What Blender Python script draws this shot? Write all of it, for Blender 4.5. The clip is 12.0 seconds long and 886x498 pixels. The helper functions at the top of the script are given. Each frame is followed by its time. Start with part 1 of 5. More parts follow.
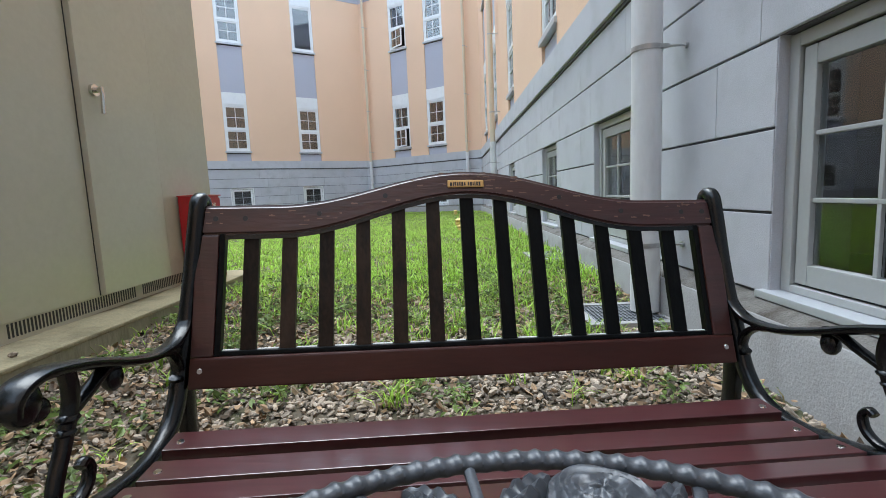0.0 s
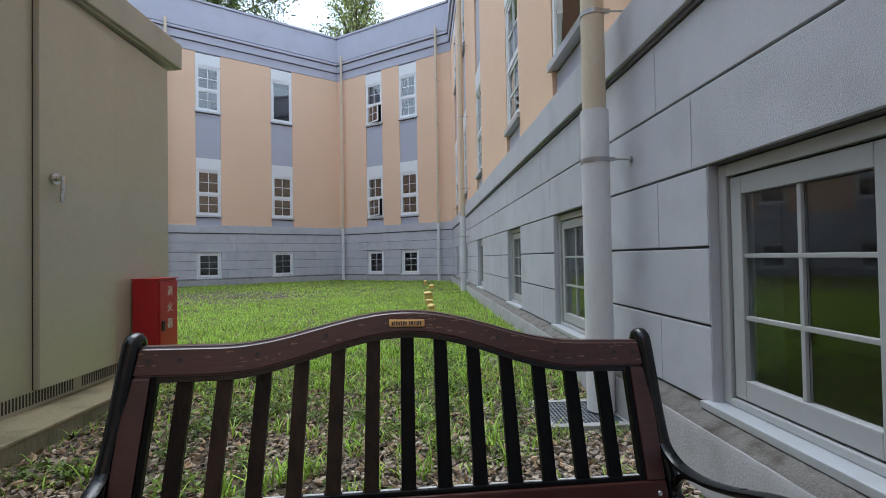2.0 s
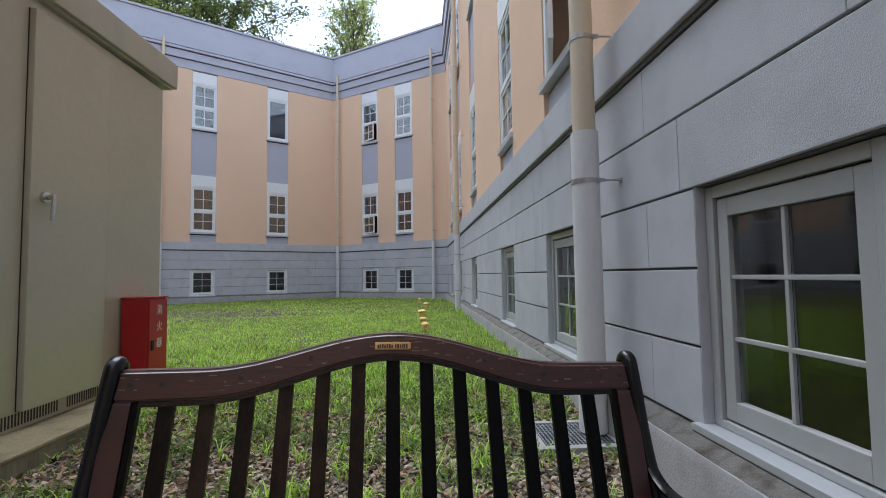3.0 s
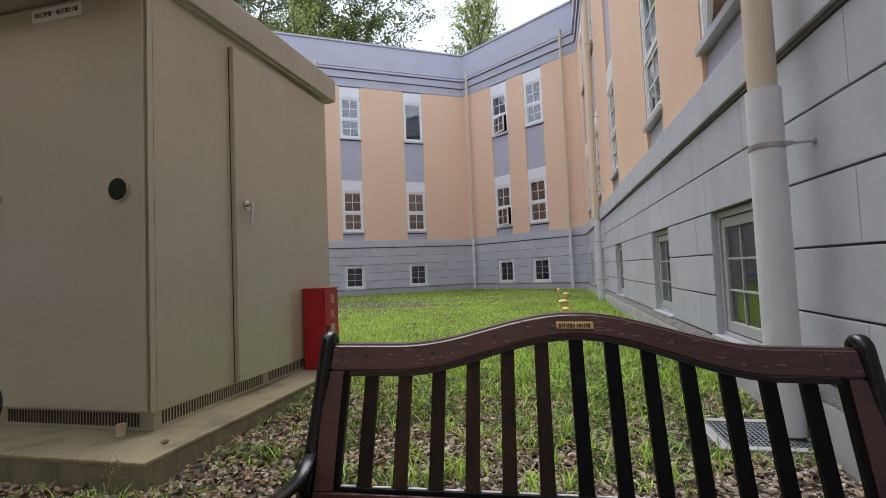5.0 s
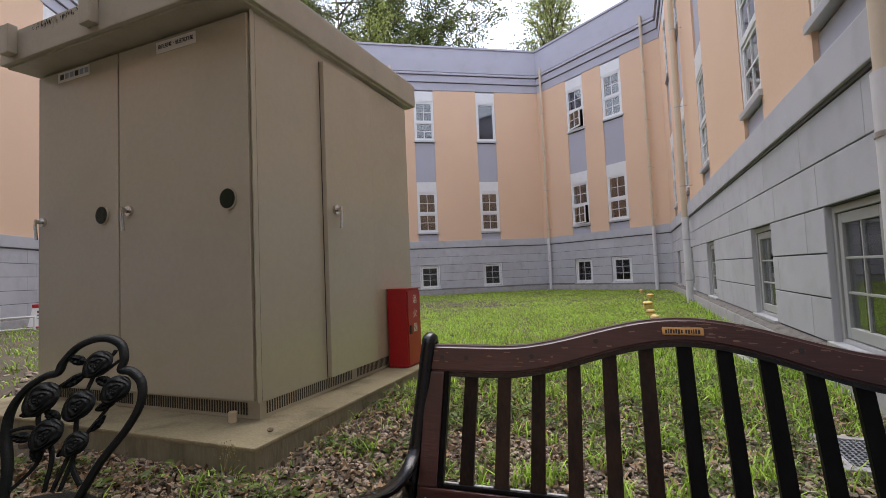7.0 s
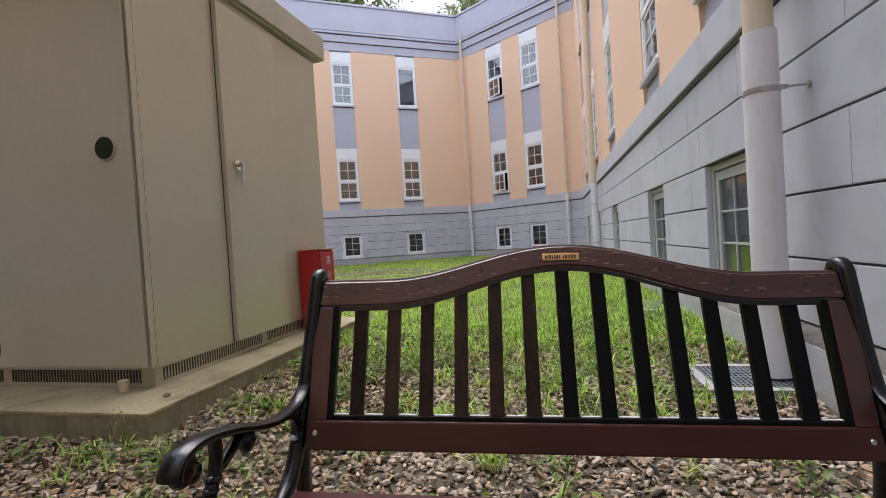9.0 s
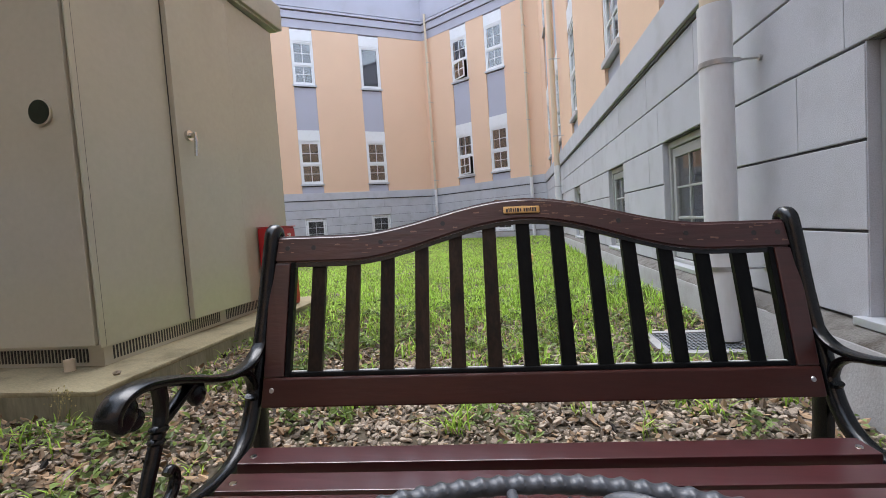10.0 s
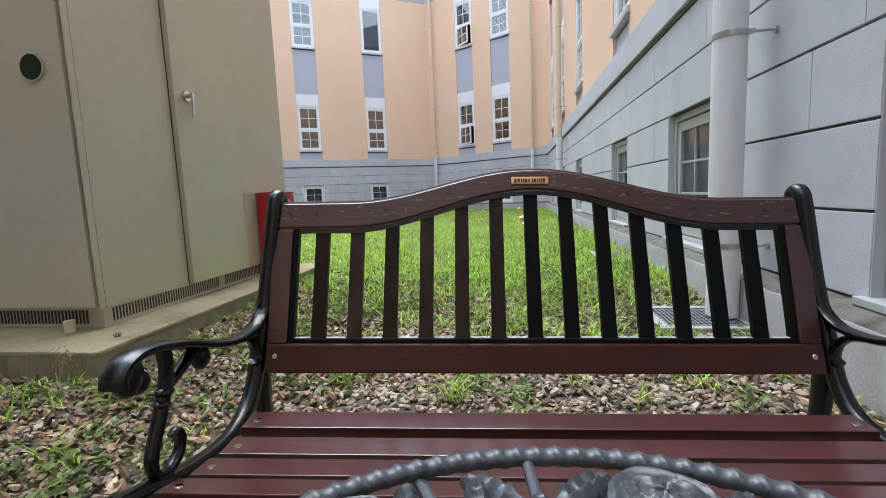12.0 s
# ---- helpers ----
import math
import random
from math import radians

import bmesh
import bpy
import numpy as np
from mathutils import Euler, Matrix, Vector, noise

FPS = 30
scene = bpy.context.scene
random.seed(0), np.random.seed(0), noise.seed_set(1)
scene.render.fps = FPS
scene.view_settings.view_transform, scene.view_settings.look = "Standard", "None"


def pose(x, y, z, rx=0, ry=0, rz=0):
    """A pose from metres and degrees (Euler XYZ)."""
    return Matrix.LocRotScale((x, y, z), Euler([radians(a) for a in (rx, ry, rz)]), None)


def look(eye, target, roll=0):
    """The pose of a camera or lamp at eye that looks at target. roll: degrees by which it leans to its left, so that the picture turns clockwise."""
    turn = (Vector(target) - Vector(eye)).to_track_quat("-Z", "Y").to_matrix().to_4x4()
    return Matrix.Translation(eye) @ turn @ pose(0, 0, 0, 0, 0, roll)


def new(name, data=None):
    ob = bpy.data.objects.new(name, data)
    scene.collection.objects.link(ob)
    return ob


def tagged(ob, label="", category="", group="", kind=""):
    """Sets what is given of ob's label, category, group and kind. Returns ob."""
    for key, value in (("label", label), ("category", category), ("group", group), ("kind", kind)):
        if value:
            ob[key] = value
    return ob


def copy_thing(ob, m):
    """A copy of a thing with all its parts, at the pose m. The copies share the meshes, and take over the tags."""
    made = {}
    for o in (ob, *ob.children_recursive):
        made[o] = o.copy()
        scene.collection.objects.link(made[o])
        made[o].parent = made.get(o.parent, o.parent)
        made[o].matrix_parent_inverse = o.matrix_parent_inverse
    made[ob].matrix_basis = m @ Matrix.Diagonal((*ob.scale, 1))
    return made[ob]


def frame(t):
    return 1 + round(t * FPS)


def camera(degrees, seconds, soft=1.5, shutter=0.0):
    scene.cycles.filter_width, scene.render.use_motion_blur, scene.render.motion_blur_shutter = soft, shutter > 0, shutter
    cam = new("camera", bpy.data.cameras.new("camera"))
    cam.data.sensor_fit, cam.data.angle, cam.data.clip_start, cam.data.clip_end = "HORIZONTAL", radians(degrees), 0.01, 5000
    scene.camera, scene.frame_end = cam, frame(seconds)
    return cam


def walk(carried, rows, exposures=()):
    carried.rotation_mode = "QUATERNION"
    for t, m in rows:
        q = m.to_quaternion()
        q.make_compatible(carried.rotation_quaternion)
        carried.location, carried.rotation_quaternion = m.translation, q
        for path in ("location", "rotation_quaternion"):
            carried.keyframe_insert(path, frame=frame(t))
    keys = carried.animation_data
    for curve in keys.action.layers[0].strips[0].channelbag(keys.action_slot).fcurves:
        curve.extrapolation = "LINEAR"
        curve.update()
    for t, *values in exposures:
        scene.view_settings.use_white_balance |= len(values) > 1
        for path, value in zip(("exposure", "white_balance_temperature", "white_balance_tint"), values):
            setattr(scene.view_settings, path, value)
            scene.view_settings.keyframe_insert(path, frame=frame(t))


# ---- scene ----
cam = camera(87.4, 12.0, soft=0.55)
PATH = [
    (0, (0.08, 0.001, 0.808), (0.043, 1.986, 0.57), -2.5),
    (0.5, (0.081, -0.001, 0.809), (0.04, 1.986, 0.589), -2.4),
    (1, (0.09, -0.004, 0.845), (0.058, 1.99, 0.689), -1.8),
    (1.5, (0.125, -0.013, 0.926), (0.141, 1.986, 0.87), -1.3),
    (2, (0.156, -0.021, 0.98), (0.248, 1.977, 1.018), -1.0),
    (2.5, (0.176, -0.025, 0.998), (0.316, 1.968, 1.097), -0.9),
    (2.7, (0.177, -0.026, 0.997), (0.313, 1.966, 1.111), -0.9),
    (4.3, (0.123, -0.029, 0.96), (-0.079, 1.959, 1.051), -1.6),
    (4.5, (0.102, -0.029, 0.959), (-0.175, 1.95, 1.051), -1.9),
    (5, (0.073, -0.039, 0.966), (-0.378, 1.907, 1.06), -2.4),
    (5.5, (0.047, -0.059, 0.975), (-0.539, 1.85, 1.075), -2.6),
    (6, (0.024, -0.066, 0.976), (-0.653, 1.813, 1.081), -2.5),
    (6.5, (0.021, -0.069, 0.977), (-0.716, 1.787, 1.089), -2.4),
    (6.7, (0.018, -0.075, 0.982), (-0.734, 1.775, 1.094), -2.4),
    (8.3, (0.074, -0.046, 0.932), (-0.526, 1.862, 0.96), -3.1),
    (8.5, (0.077, -0.04, 0.932), (-0.477, 1.882, 0.943), -3.2),
    (9, (0.096, -0.037, 0.884), (-0.354, 1.912, 0.845), -3.6),
    (9.5, (0.099, -0.02, 0.824), (-0.26, 1.946, 0.748), -3.8),
    (10, (0.101, -0.019, 0.809), (-0.21, 1.953, 0.698), -3.9),
    (10.5, (0.082, -0.011, 0.811), (-0.215, 1.96, 0.649), -3.5),
    (11, (0.082, -0.006, 0.808), (-0.219, 1.96, 0.601), -3.1),
    (11.5, (0.081, -0.007, 0.807), (-0.225, 1.956, 0.579), -2.8),
    (12, (0.081, -0.008, 0.807), (-0.225, 1.954, 0.569), -2.5),
]
walk(cam, [(t, look(eye, target, roll)) for t, eye, target, roll in PATH],
     exposures=((0, 0.6, 5700, 5), (0.5, 0.6, 5700, 5), (1.5, 0.27, 5700, 7), (2.0, 0.03, 5720, 8), (2.5, -0.05, 5750, 9), (4.5, 0.07, 6150, 13), (5.5, 0.02, 6300, 15), (6.5, -0.04, 6400, 18), (8.5, 0.33, 6350, 17), (9.0, 0.39, 6280, 16), (9.5, 0.6, 6200, 15), (10.5, 0.47, 5950, 12), (11, 0.65, 5950, 10), (12, 0.68, 5900, 9)))

# ---- world and sun ----
SUN_EL, SUN_AZ = 72.0, 335.0
world = bpy.data.worlds.new("world")
scene.world = world
world.use_nodes = True
wn = world.node_tree.nodes
sky = wn.new("ShaderNodeTexSky")
sky.sky_type, sky.sun_disc = "NISHITA", False
sky.sun_elevation, sky.sun_rotation = radians(SUN_EL), radians(SUN_AZ)
sky.dust_density, sky.air_density, sky.ozone_density = 6.0, 1.2, 1.0
cloud = wn.new("ShaderNodeMix")
cloud.data_type = "RGBA"
cloud.inputs["Factor"].default_value = 0.82
cloud.inputs["B"].default_value = (13.8, 15.3, 17.3, 1)
world.node_tree.links.new(sky.outputs[0], cloud.inputs["A"])
wn["Background"].inputs["Strength"].default_value = 0.11
world.node_tree.links.new(cloud.outputs["Result"], wn["Background"].inputs["Color"])
sun = new("sun", bpy.data.lights.new("sun", "SUN"))
sun.data.energy, sun.data.angle, sun.data.color = 2.6, radians(40), (1.0, 0.96, 0.9)
sun.rotation_euler = (radians(90 - SUN_EL), 0, radians(180 - SUN_AZ))


# ---- materials ----
def material(name, color, rough=0.6, metal=0.0, vary=0.12, scale=6.0, fine=60.0, bump=0.1, bump_scale=80.0, dirt=None, dirt_amount=0.5, per_object=0.0, per_island=0.0, spec=0.5, stretch=(1, 1, 1), coat=0.0, leafy=0.0):
    m = bpy.data.materials.new(name)
    m.use_nodes = True
    nt = m.node_tree
    n, link = nt.nodes, nt.links.new
    b = n["Principled BSDF"]
    geo = n.new("ShaderNodeNewGeometry")
    tc = n.new("ShaderNodeTexCoord")
    mp = n.new("ShaderNodeMapping")
    mp.inputs["Scale"].default_value = stretch
    link(geo.outputs["Position"], mp.inputs["Vector"])
    big = n.new("ShaderNodeTexNoise")
    big.inputs["Scale"].default_value, big.inputs["Detail"].default_value = scale, 5
    small = n.new("ShaderNodeTexNoise")
    small.inputs["Scale"].default_value, small.inputs["Detail"].default_value = fine, 3
    link(mp.outputs[0], big.inputs["Vector"])
    link(mp.outputs[0], small.inputs["Vector"])
    add = n.new("ShaderNodeMath")
    add.operation = "ADD"
    link(big.outputs["Fac"], add.inputs[0])
    link(small.outputs["Fac"], add.inputs[1])
    last = add
    if per_object or per_island:
        info = n.new("ShaderNodeObjectInfo")
        more = n.new("ShaderNodeMath")
        more.operation = "MULTIPLY_ADD"
        link(info.outputs["Random"] if per_object else geo.outputs["Random Per Island"], more.inputs[0])
        more.inputs[1].default_value = (per_object or per_island) / max(vary, 0.01)
        link(last.outputs[0], more.inputs[2])
        off = n.new("ShaderNodeMath")
        off.operation = "SUBTRACT"
        link(more.outputs[0], off.inputs[0])
        off.inputs[1].default_value = 0.5 * (per_object or per_island) / max(vary, 0.01)
        last = off
    rng = n.new("ShaderNodeMapRange")
    rng.clamp = False
    rng.inputs["From Min"].default_value, rng.inputs["From Max"].default_value = 0.5, 1.5
    rng.inputs["To Min"].default_value, rng.inputs["To Max"].default_value = 1 - vary, 1 + vary
    link(last.outputs[0], rng.inputs["Value"])
    mul = n.new("ShaderNodeMix")
    mul.data_type, mul.blend_type = "RGBA", "MULTIPLY"
    mul.inputs["Factor"].default_value = 1
    mul.inputs["A"].default_value = (*color, 1)
    link(rng.outputs[0], mul.inputs["B"])
    out = mul.outputs["Result"]
    if dirt:
        spots = n.new("ShaderNodeTexNoise")
        spots.inputs["Scale"].default_value, spots.inputs["Detail"].default_value = scale * 2.3, 8
        link(mp.outputs[0], spots.inputs["Vector"])
        ramp = n.new("ShaderNodeMapRange")
        ramp.inputs["From Min"].default_value, ramp.inputs["From Max"].default_value = 0.5, 0.72
        ramp.inputs["To Max"].default_value = dirt_amount
        link(spots.outputs["Fac"], ramp.inputs["Value"])
        mix = n.new("ShaderNodeMix")
        mix.data_type = "RGBA"
        link(ramp.outputs[0], mix.inputs["Factor"])
        link(out, mix.inputs["A"])
        mix.inputs["B"].default_value = (*dirt, 1)
        out = mix.outputs["Result"]
    link(out, b.inputs["Base Color"])
    b.inputs["Roughness"].default_value, b.inputs["Metallic"].default_value = rough, metal
    b.inputs["Specular IOR Level"].default_value = spec
    b.inputs["Coat Weight"].default_value, b.inputs["Coat Roughness"].default_value = coat, 0.3
    if bump:
        bt = n.new("ShaderNodeTexNoise")
        bt.inputs["Scale"].default_value, bt.inputs["Detail"].default_value = bump_scale, 4
        link(mp.outputs[0], bt.inputs["Vector"])
        bu = n.new("ShaderNodeBump")
        bu.inputs["Strength"].default_value, bu.inputs["Distance"].default_value = bump, 0.01
        link(bt.outputs["Fac"], bu.inputs["Height"])
        link(bu.outputs[0], b.inputs["Normal"])
    if leafy:
        tr = n.new("ShaderNodeBsdfTranslucent")
        both = n.new("ShaderNodeMixShader")
        both.inputs["Fac"].default_value = leafy
        link(out, tr.inputs["Color"])
        link(b.outputs[0], both.inputs[1])
        link(tr.outputs[0], both.inputs[2])
        link(both.outputs[0], n["Material Output"].inputs["Surface"])
    return m


M_STONE = material("grey_stucco", (0.485, 0.488, 0.52), 0.85, vary=0.12, scale=1.6, fine=190, bump=0.20, bump_scale=200, dirt=(0.32, 0.32, 0.325), dirt_amount=0.35, per_object=0.04)
# dark joint tone; also colours in shade below the belt and between cornice bands
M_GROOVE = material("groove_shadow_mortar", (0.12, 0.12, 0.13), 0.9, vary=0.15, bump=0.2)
M_ORANGE = material("orange_plaster", (0.755, 0.525, 0.36), 0.85, vary=0.06, scale=0.7, fine=50, bump=0.3, bump_scale=140)
M_CORNICE = material("grey_cornice_plaster", (0.45, 0.45, 0.52), 0.85, vary=0.08, scale=0.8, fine=40, bump=0.2, dirt=(0.32, 0.31, 0.32), dirt_amount=0.25)
M_PANEL = material("grey_panel_plaster", (0.43, 0.435, 0.505), 0.85, vary=0.05, scale=1.0, bump=0.2)
M_WHITE = material("white_window_frame", (0.76, 0.77, 0.78), 0.4, vary=0.04, scale=3, bump=0.03, dirt=(0.5, 0.5, 0.48), dirt_amount=0.2)
# white frame paint darkened to grey, for the shade on the near wall
M_FRAMESHADE = material("shaded_white_frame", (0.39, 0.395, 0.39), 0.45, vary=0.05, scale=3, bump=0.04, dirt=(0.36, 0.35, 0.33), dirt_amount=0.3)
M_ALU = material("aluminium_sill", (0.50, 0.515, 0.535), 0.4, metal=0.3, vary=0.05, scale=5, bump=0.03, dirt=(0.4, 0.39, 0.36), dirt_amount=0.3)
# dark base colour stands in for the lack of light indoors
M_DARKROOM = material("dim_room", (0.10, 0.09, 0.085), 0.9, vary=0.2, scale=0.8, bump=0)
M_GASKET = material("black_gasket", (0.03, 0.03, 0.03), 0.7, vary=0.1, bump=0)
M_FOOTING = material("smooth_concrete_footing", (0.335, 0.33, 0.325), 0.9, vary=0.16, scale=2.5, fine=120, bump=0.3, bump_scale=90, dirt=(0.21, 0.195, 0.175), dirt_amount=0.5)
M_LEDGE = material("dirty_concrete_ledge", (0.155, 0.145, 0.13), 0.95, vary=0.4, scale=5, fine=160, bump=0.8, bump_scale=110, dirt=(0.055, 0.045, 0.032), dirt_amount=0.85)
M_PLINTH = material("mossy_concrete_face", (0.27, 0.25, 0.17), 0.95, vary=0.3, scale=3, fine=70, stretch=(1, 1, 0.25), bump=0.45, bump_scale=50, dirt=(0.11, 0.105, 0.055), dirt_amount=0.75)
M_PLINTHTOP = material("weathered_concrete_slab", (0.29, 0.25, 0.15), 0.9, vary=0.3, scale=2.5, fine=80, bump=0.4, bump_scale=60, dirt=(0.135, 0.115, 0.065), dirt_amount=0.7)
M_CABINET = material("olive_beige_paint", (0.475, 0.445, 0.352), 0.22, spec=1.0, vary=0.06, scale=0.9, fine=30, bump=0.03, bump_scale=12, dirt=(0.37, 0.35, 0.265), dirt_amount=0.25)
M_ROOFSHEET = material("olive_beige_roof", (0.46, 0.43, 0.35), 0.4, vary=0.08, scale=2, bump=0.05, dirt=(0.26, 0.24, 0.19), dirt_amount=0.3)
M_RED = material("red_enamel", (0.42, 0.015, 0.02), 0.35, vary=0.12, scale=5, bump=0.04)
M_PAPER = material("white_label", (0.75, 0.75, 0.73), 0.6, vary=0.06, scale=20, bump=0)
M_INK = material("black_ink", (0.02, 0.02, 0.02), 0.6, vary=0.1, bump=0)
M_CHROME = material("chrome", (0.66, 0.65, 0.62), 0.12, metal=1.0, vary=0.08, scale=30, bump=0.02)
M_IRON = material("black_cast_iron", (0.003, 0.004, 0.005), 0.26, vary=0.35, scale=25, fine=160, bump=0.09, bump_scale=70, dirt=(0.014, 0.017, 0.018), dirt_amount=0.25, spec=0.45)
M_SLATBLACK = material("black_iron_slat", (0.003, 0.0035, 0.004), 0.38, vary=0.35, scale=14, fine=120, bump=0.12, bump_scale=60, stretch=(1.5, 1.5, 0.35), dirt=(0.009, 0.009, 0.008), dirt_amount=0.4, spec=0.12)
# pale colour for the sky glint along the bottom insert border
M_EDGEGLINT = material("pale_edge_glint", (0.52, 0.52, 0.50), 0.5, vary=0.25, scale=30, bump=0.1, dirt=(0.15, 0.14, 0.13), dirt_amount=0.6)
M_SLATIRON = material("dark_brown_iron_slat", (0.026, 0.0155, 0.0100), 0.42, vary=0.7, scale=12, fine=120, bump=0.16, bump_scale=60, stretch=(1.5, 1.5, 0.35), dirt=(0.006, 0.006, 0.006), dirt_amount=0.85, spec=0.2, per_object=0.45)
M_PEWTER = material("grey_cast_aluminium", (0.052, 0.057, 0.067), 0.38, metal=0.1, vary=0.25, scale=40, fine=200, bump=0.10, bump_scale=150, dirt=(0.018, 0.020, 0.022), dirt_amount=0.6)
M_CHAIR = material("dark_cast_iron_chair", (0.004, 0.006, 0.006), 0.5, vary=0.3, scale=30, bump=0.25, bump_scale=130, spec=0.2)
M_WOOD = material("red_brown_painted_wood", (0.058, 0.0150, 0.0165), 0.26, vary=0.22, scale=5, fine=40, bump=0.05, bump_scale=30, stretch=(0.25, 3, 3), dirt=(0.034, 0.010, 0.010), dirt_amount=0.4, spec=0.6, coat=0.5)
M_WOODTOP = material("red_brown_weathered_wood", (0.046, 0.0125, 0.0105), 0.34, vary=0.3, scale=6, fine=45, bump=0.12, bump_scale=40, stretch=(0.25, 3, 3), dirt=(0.018, 0.008, 0.007), dirt_amount=0.5, spec=0.6, coat=0.3)
M_RAIL = material("brown_painted_lower_rail", (0.046, 0.0125, 0.0090), 0.34, vary=0.25, scale=5, fine=45, bump=0.06, bump_scale=40, stretch=(0.25, 3, 3), dirt=(0.020, 0.008, 0.007), dirt_amount=0.4, spec=0.35)
M_CHIP = material("bare_wood_chip", (0.20, 0.125, 0.09), 0.8, vary=0.2, bump=0.1)
M_BRASS = material("brass_plate", (0.62, 0.40, 0.16), 0.35, metal=0.8, vary=0.12, scale=60, bump=0.05)
M_PIPE = material("pale_grey_downpipe", (0.68, 0.68, 0.69), 0.4, vary=0.05, scale=3, fine=40, bump=0.05, stretch=(2, 2, 0.5), dirt=(0.42, 0.40, 0.37), dirt_amount=0.3)
M_PIPEBEIGE = material("beige_downpipe", (0.62, 0.52, 0.38), 0.5, vary=0.05, scale=3, fine=40, bump=0.05)
M_STEEL = material("steel_bracket", (0.45, 0.45, 0.45), 0.35, metal=0.9, vary=0.15, scale=40, bump=0.05)
M_SOIL = material("earth", (0.085, 0.068, 0.045), 0.95, vary=0.35, scale=2.0, fine=60, bump=0.6, bump_scale=50, dirt=(0.06, 0.075, 0.025), dirt_amount=0.7)
M_GRAVEL = material("gravel_chips", (0.30, 0.245, 0.188), 0.85, vary=0.35, scale=12, fine=150, bump=0.3, bump_scale=200, per_island=0.6)
M_GRASS = material("grass_blades", (0.35, 0.53, 0.075), 0.5, vary=0.35, scale=0.8, fine=6, bump=0, per_island=0.6, spec=0.35, leafy=0.45)
M_DRY = material("dry_grass", (0.45, 0.38, 0.18), 0.7, vary=0.3, scale=2, bump=0, per_island=0.5, leafy=0.4)
M_WEED = material("broad_weed_leaves", (0.185, 0.255, 0.075), 0.5, vary=0.35, scale=3, bump=0.1, per_island=0.7, leafy=0.4)
M_LITTER = material("fallen_leaves", (0.225, 0.152, 0.088), 0.8, vary=0.35, scale=9, bump=0.1, per_island=0.9)
M_BARK = material("bark", (0.12, 0.09, 0.065), 0.9, vary=0.3, scale=4, bump=0.5, bump_scale=20)
M_LEAF = material("tree_leaves", (0.13, 0.165, 0.045), 0.55, vary=0.55, scale=0.5, fine=3, bump=0, per_island=0.7, spec=0.3, leafy=0.4)
M_LEAFLIGHT = material("pale_tree_leaves", (0.36, 0.41, 0.13), 0.55, vary=0.45, scale=0.6, fine=3, bump=0, per_island=0.6, spec=0.3, leafy=0.4)
M_YELLOW = material("yellow_paint", (0.75, 0.56, 0.17), 0.45, vary=0.15, scale=8, bump=0.08, dirt=(0.25, 0.15, 0.05), dirt_amount=0.5)
M_GRATE = material("galvanised_grating", (0.24, 0.26, 0.275), 0.5, metal=0.5, vary=0.2, scale=20, bump=0.1)


def glass_material(name, ior):
    m = bpy.data.materials.new(name)
    m.use_nodes = True
    b = m.node_tree.nodes["Principled BSDF"]
    b.inputs["Base Color"].default_value = (0.9, 0.95, 0.95, 1)
    b.inputs["Roughness"].default_value, b.inputs["IOR"].default_value = 0.02, ior
    b.inputs["Transmission Weight"].default_value = 1.0
    return m


M_GLASS = glass_material("window_glass", 1.52)
M_GLASSUP = glass_material("coated_window_glass", 1.9)


# ---- mesh helpers ----
def box(bm, x0, x1, y0, y1, z0, z1, bevel=0.0):
    r = bmesh.ops.create_cube(bm, size=1.0, matrix=Matrix.Translation(((x0 + x1) / 2, (y0 + y1) / 2, (z0 + z1) / 2)) @ Matrix.Diagonal((abs(x1 - x0), abs(y1 - y0), abs(z1 - z0), 1)))
    if bevel:
        es = list({e for v in r["verts"] for e in v.link_edges})
        bmesh.ops.bevel(bm, geom=es, offset=bevel, segments=2, affect="EDGES", profile=0.6)
    return bm


def boxes(rows, bevel=0.0):
    bm = bmesh.new()
    for r in rows:
        box(bm, *r, bevel=bevel)
    return bm


def cyl(bm, a, b, r0, r1=None, seg=16):
    a, b = Vector(a), Vector(b)
    d = b - a
    q = d.to_track_quat("Z", "Y").to_matrix().to_4x4()
    bmesh.ops.create_cone(bm, cap_ends=True, segments=seg, radius1=r0, radius2=r0 if r1 is None else r1, depth=d.length, matrix=Matrix.Translation((a + b) / 2) @ q)
    return bm


def ball(bm, c, r, s=(1, 1, 1), seg=12, turn=None):
    m = Matrix.Translation(c) @ (turn or Matrix.Identity(4)) @ Matrix.Diagonal((r * s[0], r * s[1], r * s[2], 1))
    bmesh.ops.create_uvsphere(bm, u_segments=seg, v_segments=max(6, seg // 2), radius=1, matrix=m)
    return bm


def smooth_line(points, steps=6):
    """Catmull-Rom through the points."""
    p = [Vector(v) for v in points]
    p = [p[0] * 2 - p[1]] + p + [p[-1] * 2 - p[-2]]
    out = []
    for i in range(1, len(p) - 2):
        for k in range(steps):
            t = k / steps
            a, b, c, d = p[i - 1], p[i], p[i + 1], p[i + 2]
            out.append(0.5 * (2 * b + (c - a) * t + (2 * a - 5 * b + 4 * c - d) * t * t + (3 * b - a - 3 * c + d) * t ** 3))
    out.append(p[-2])
    return out


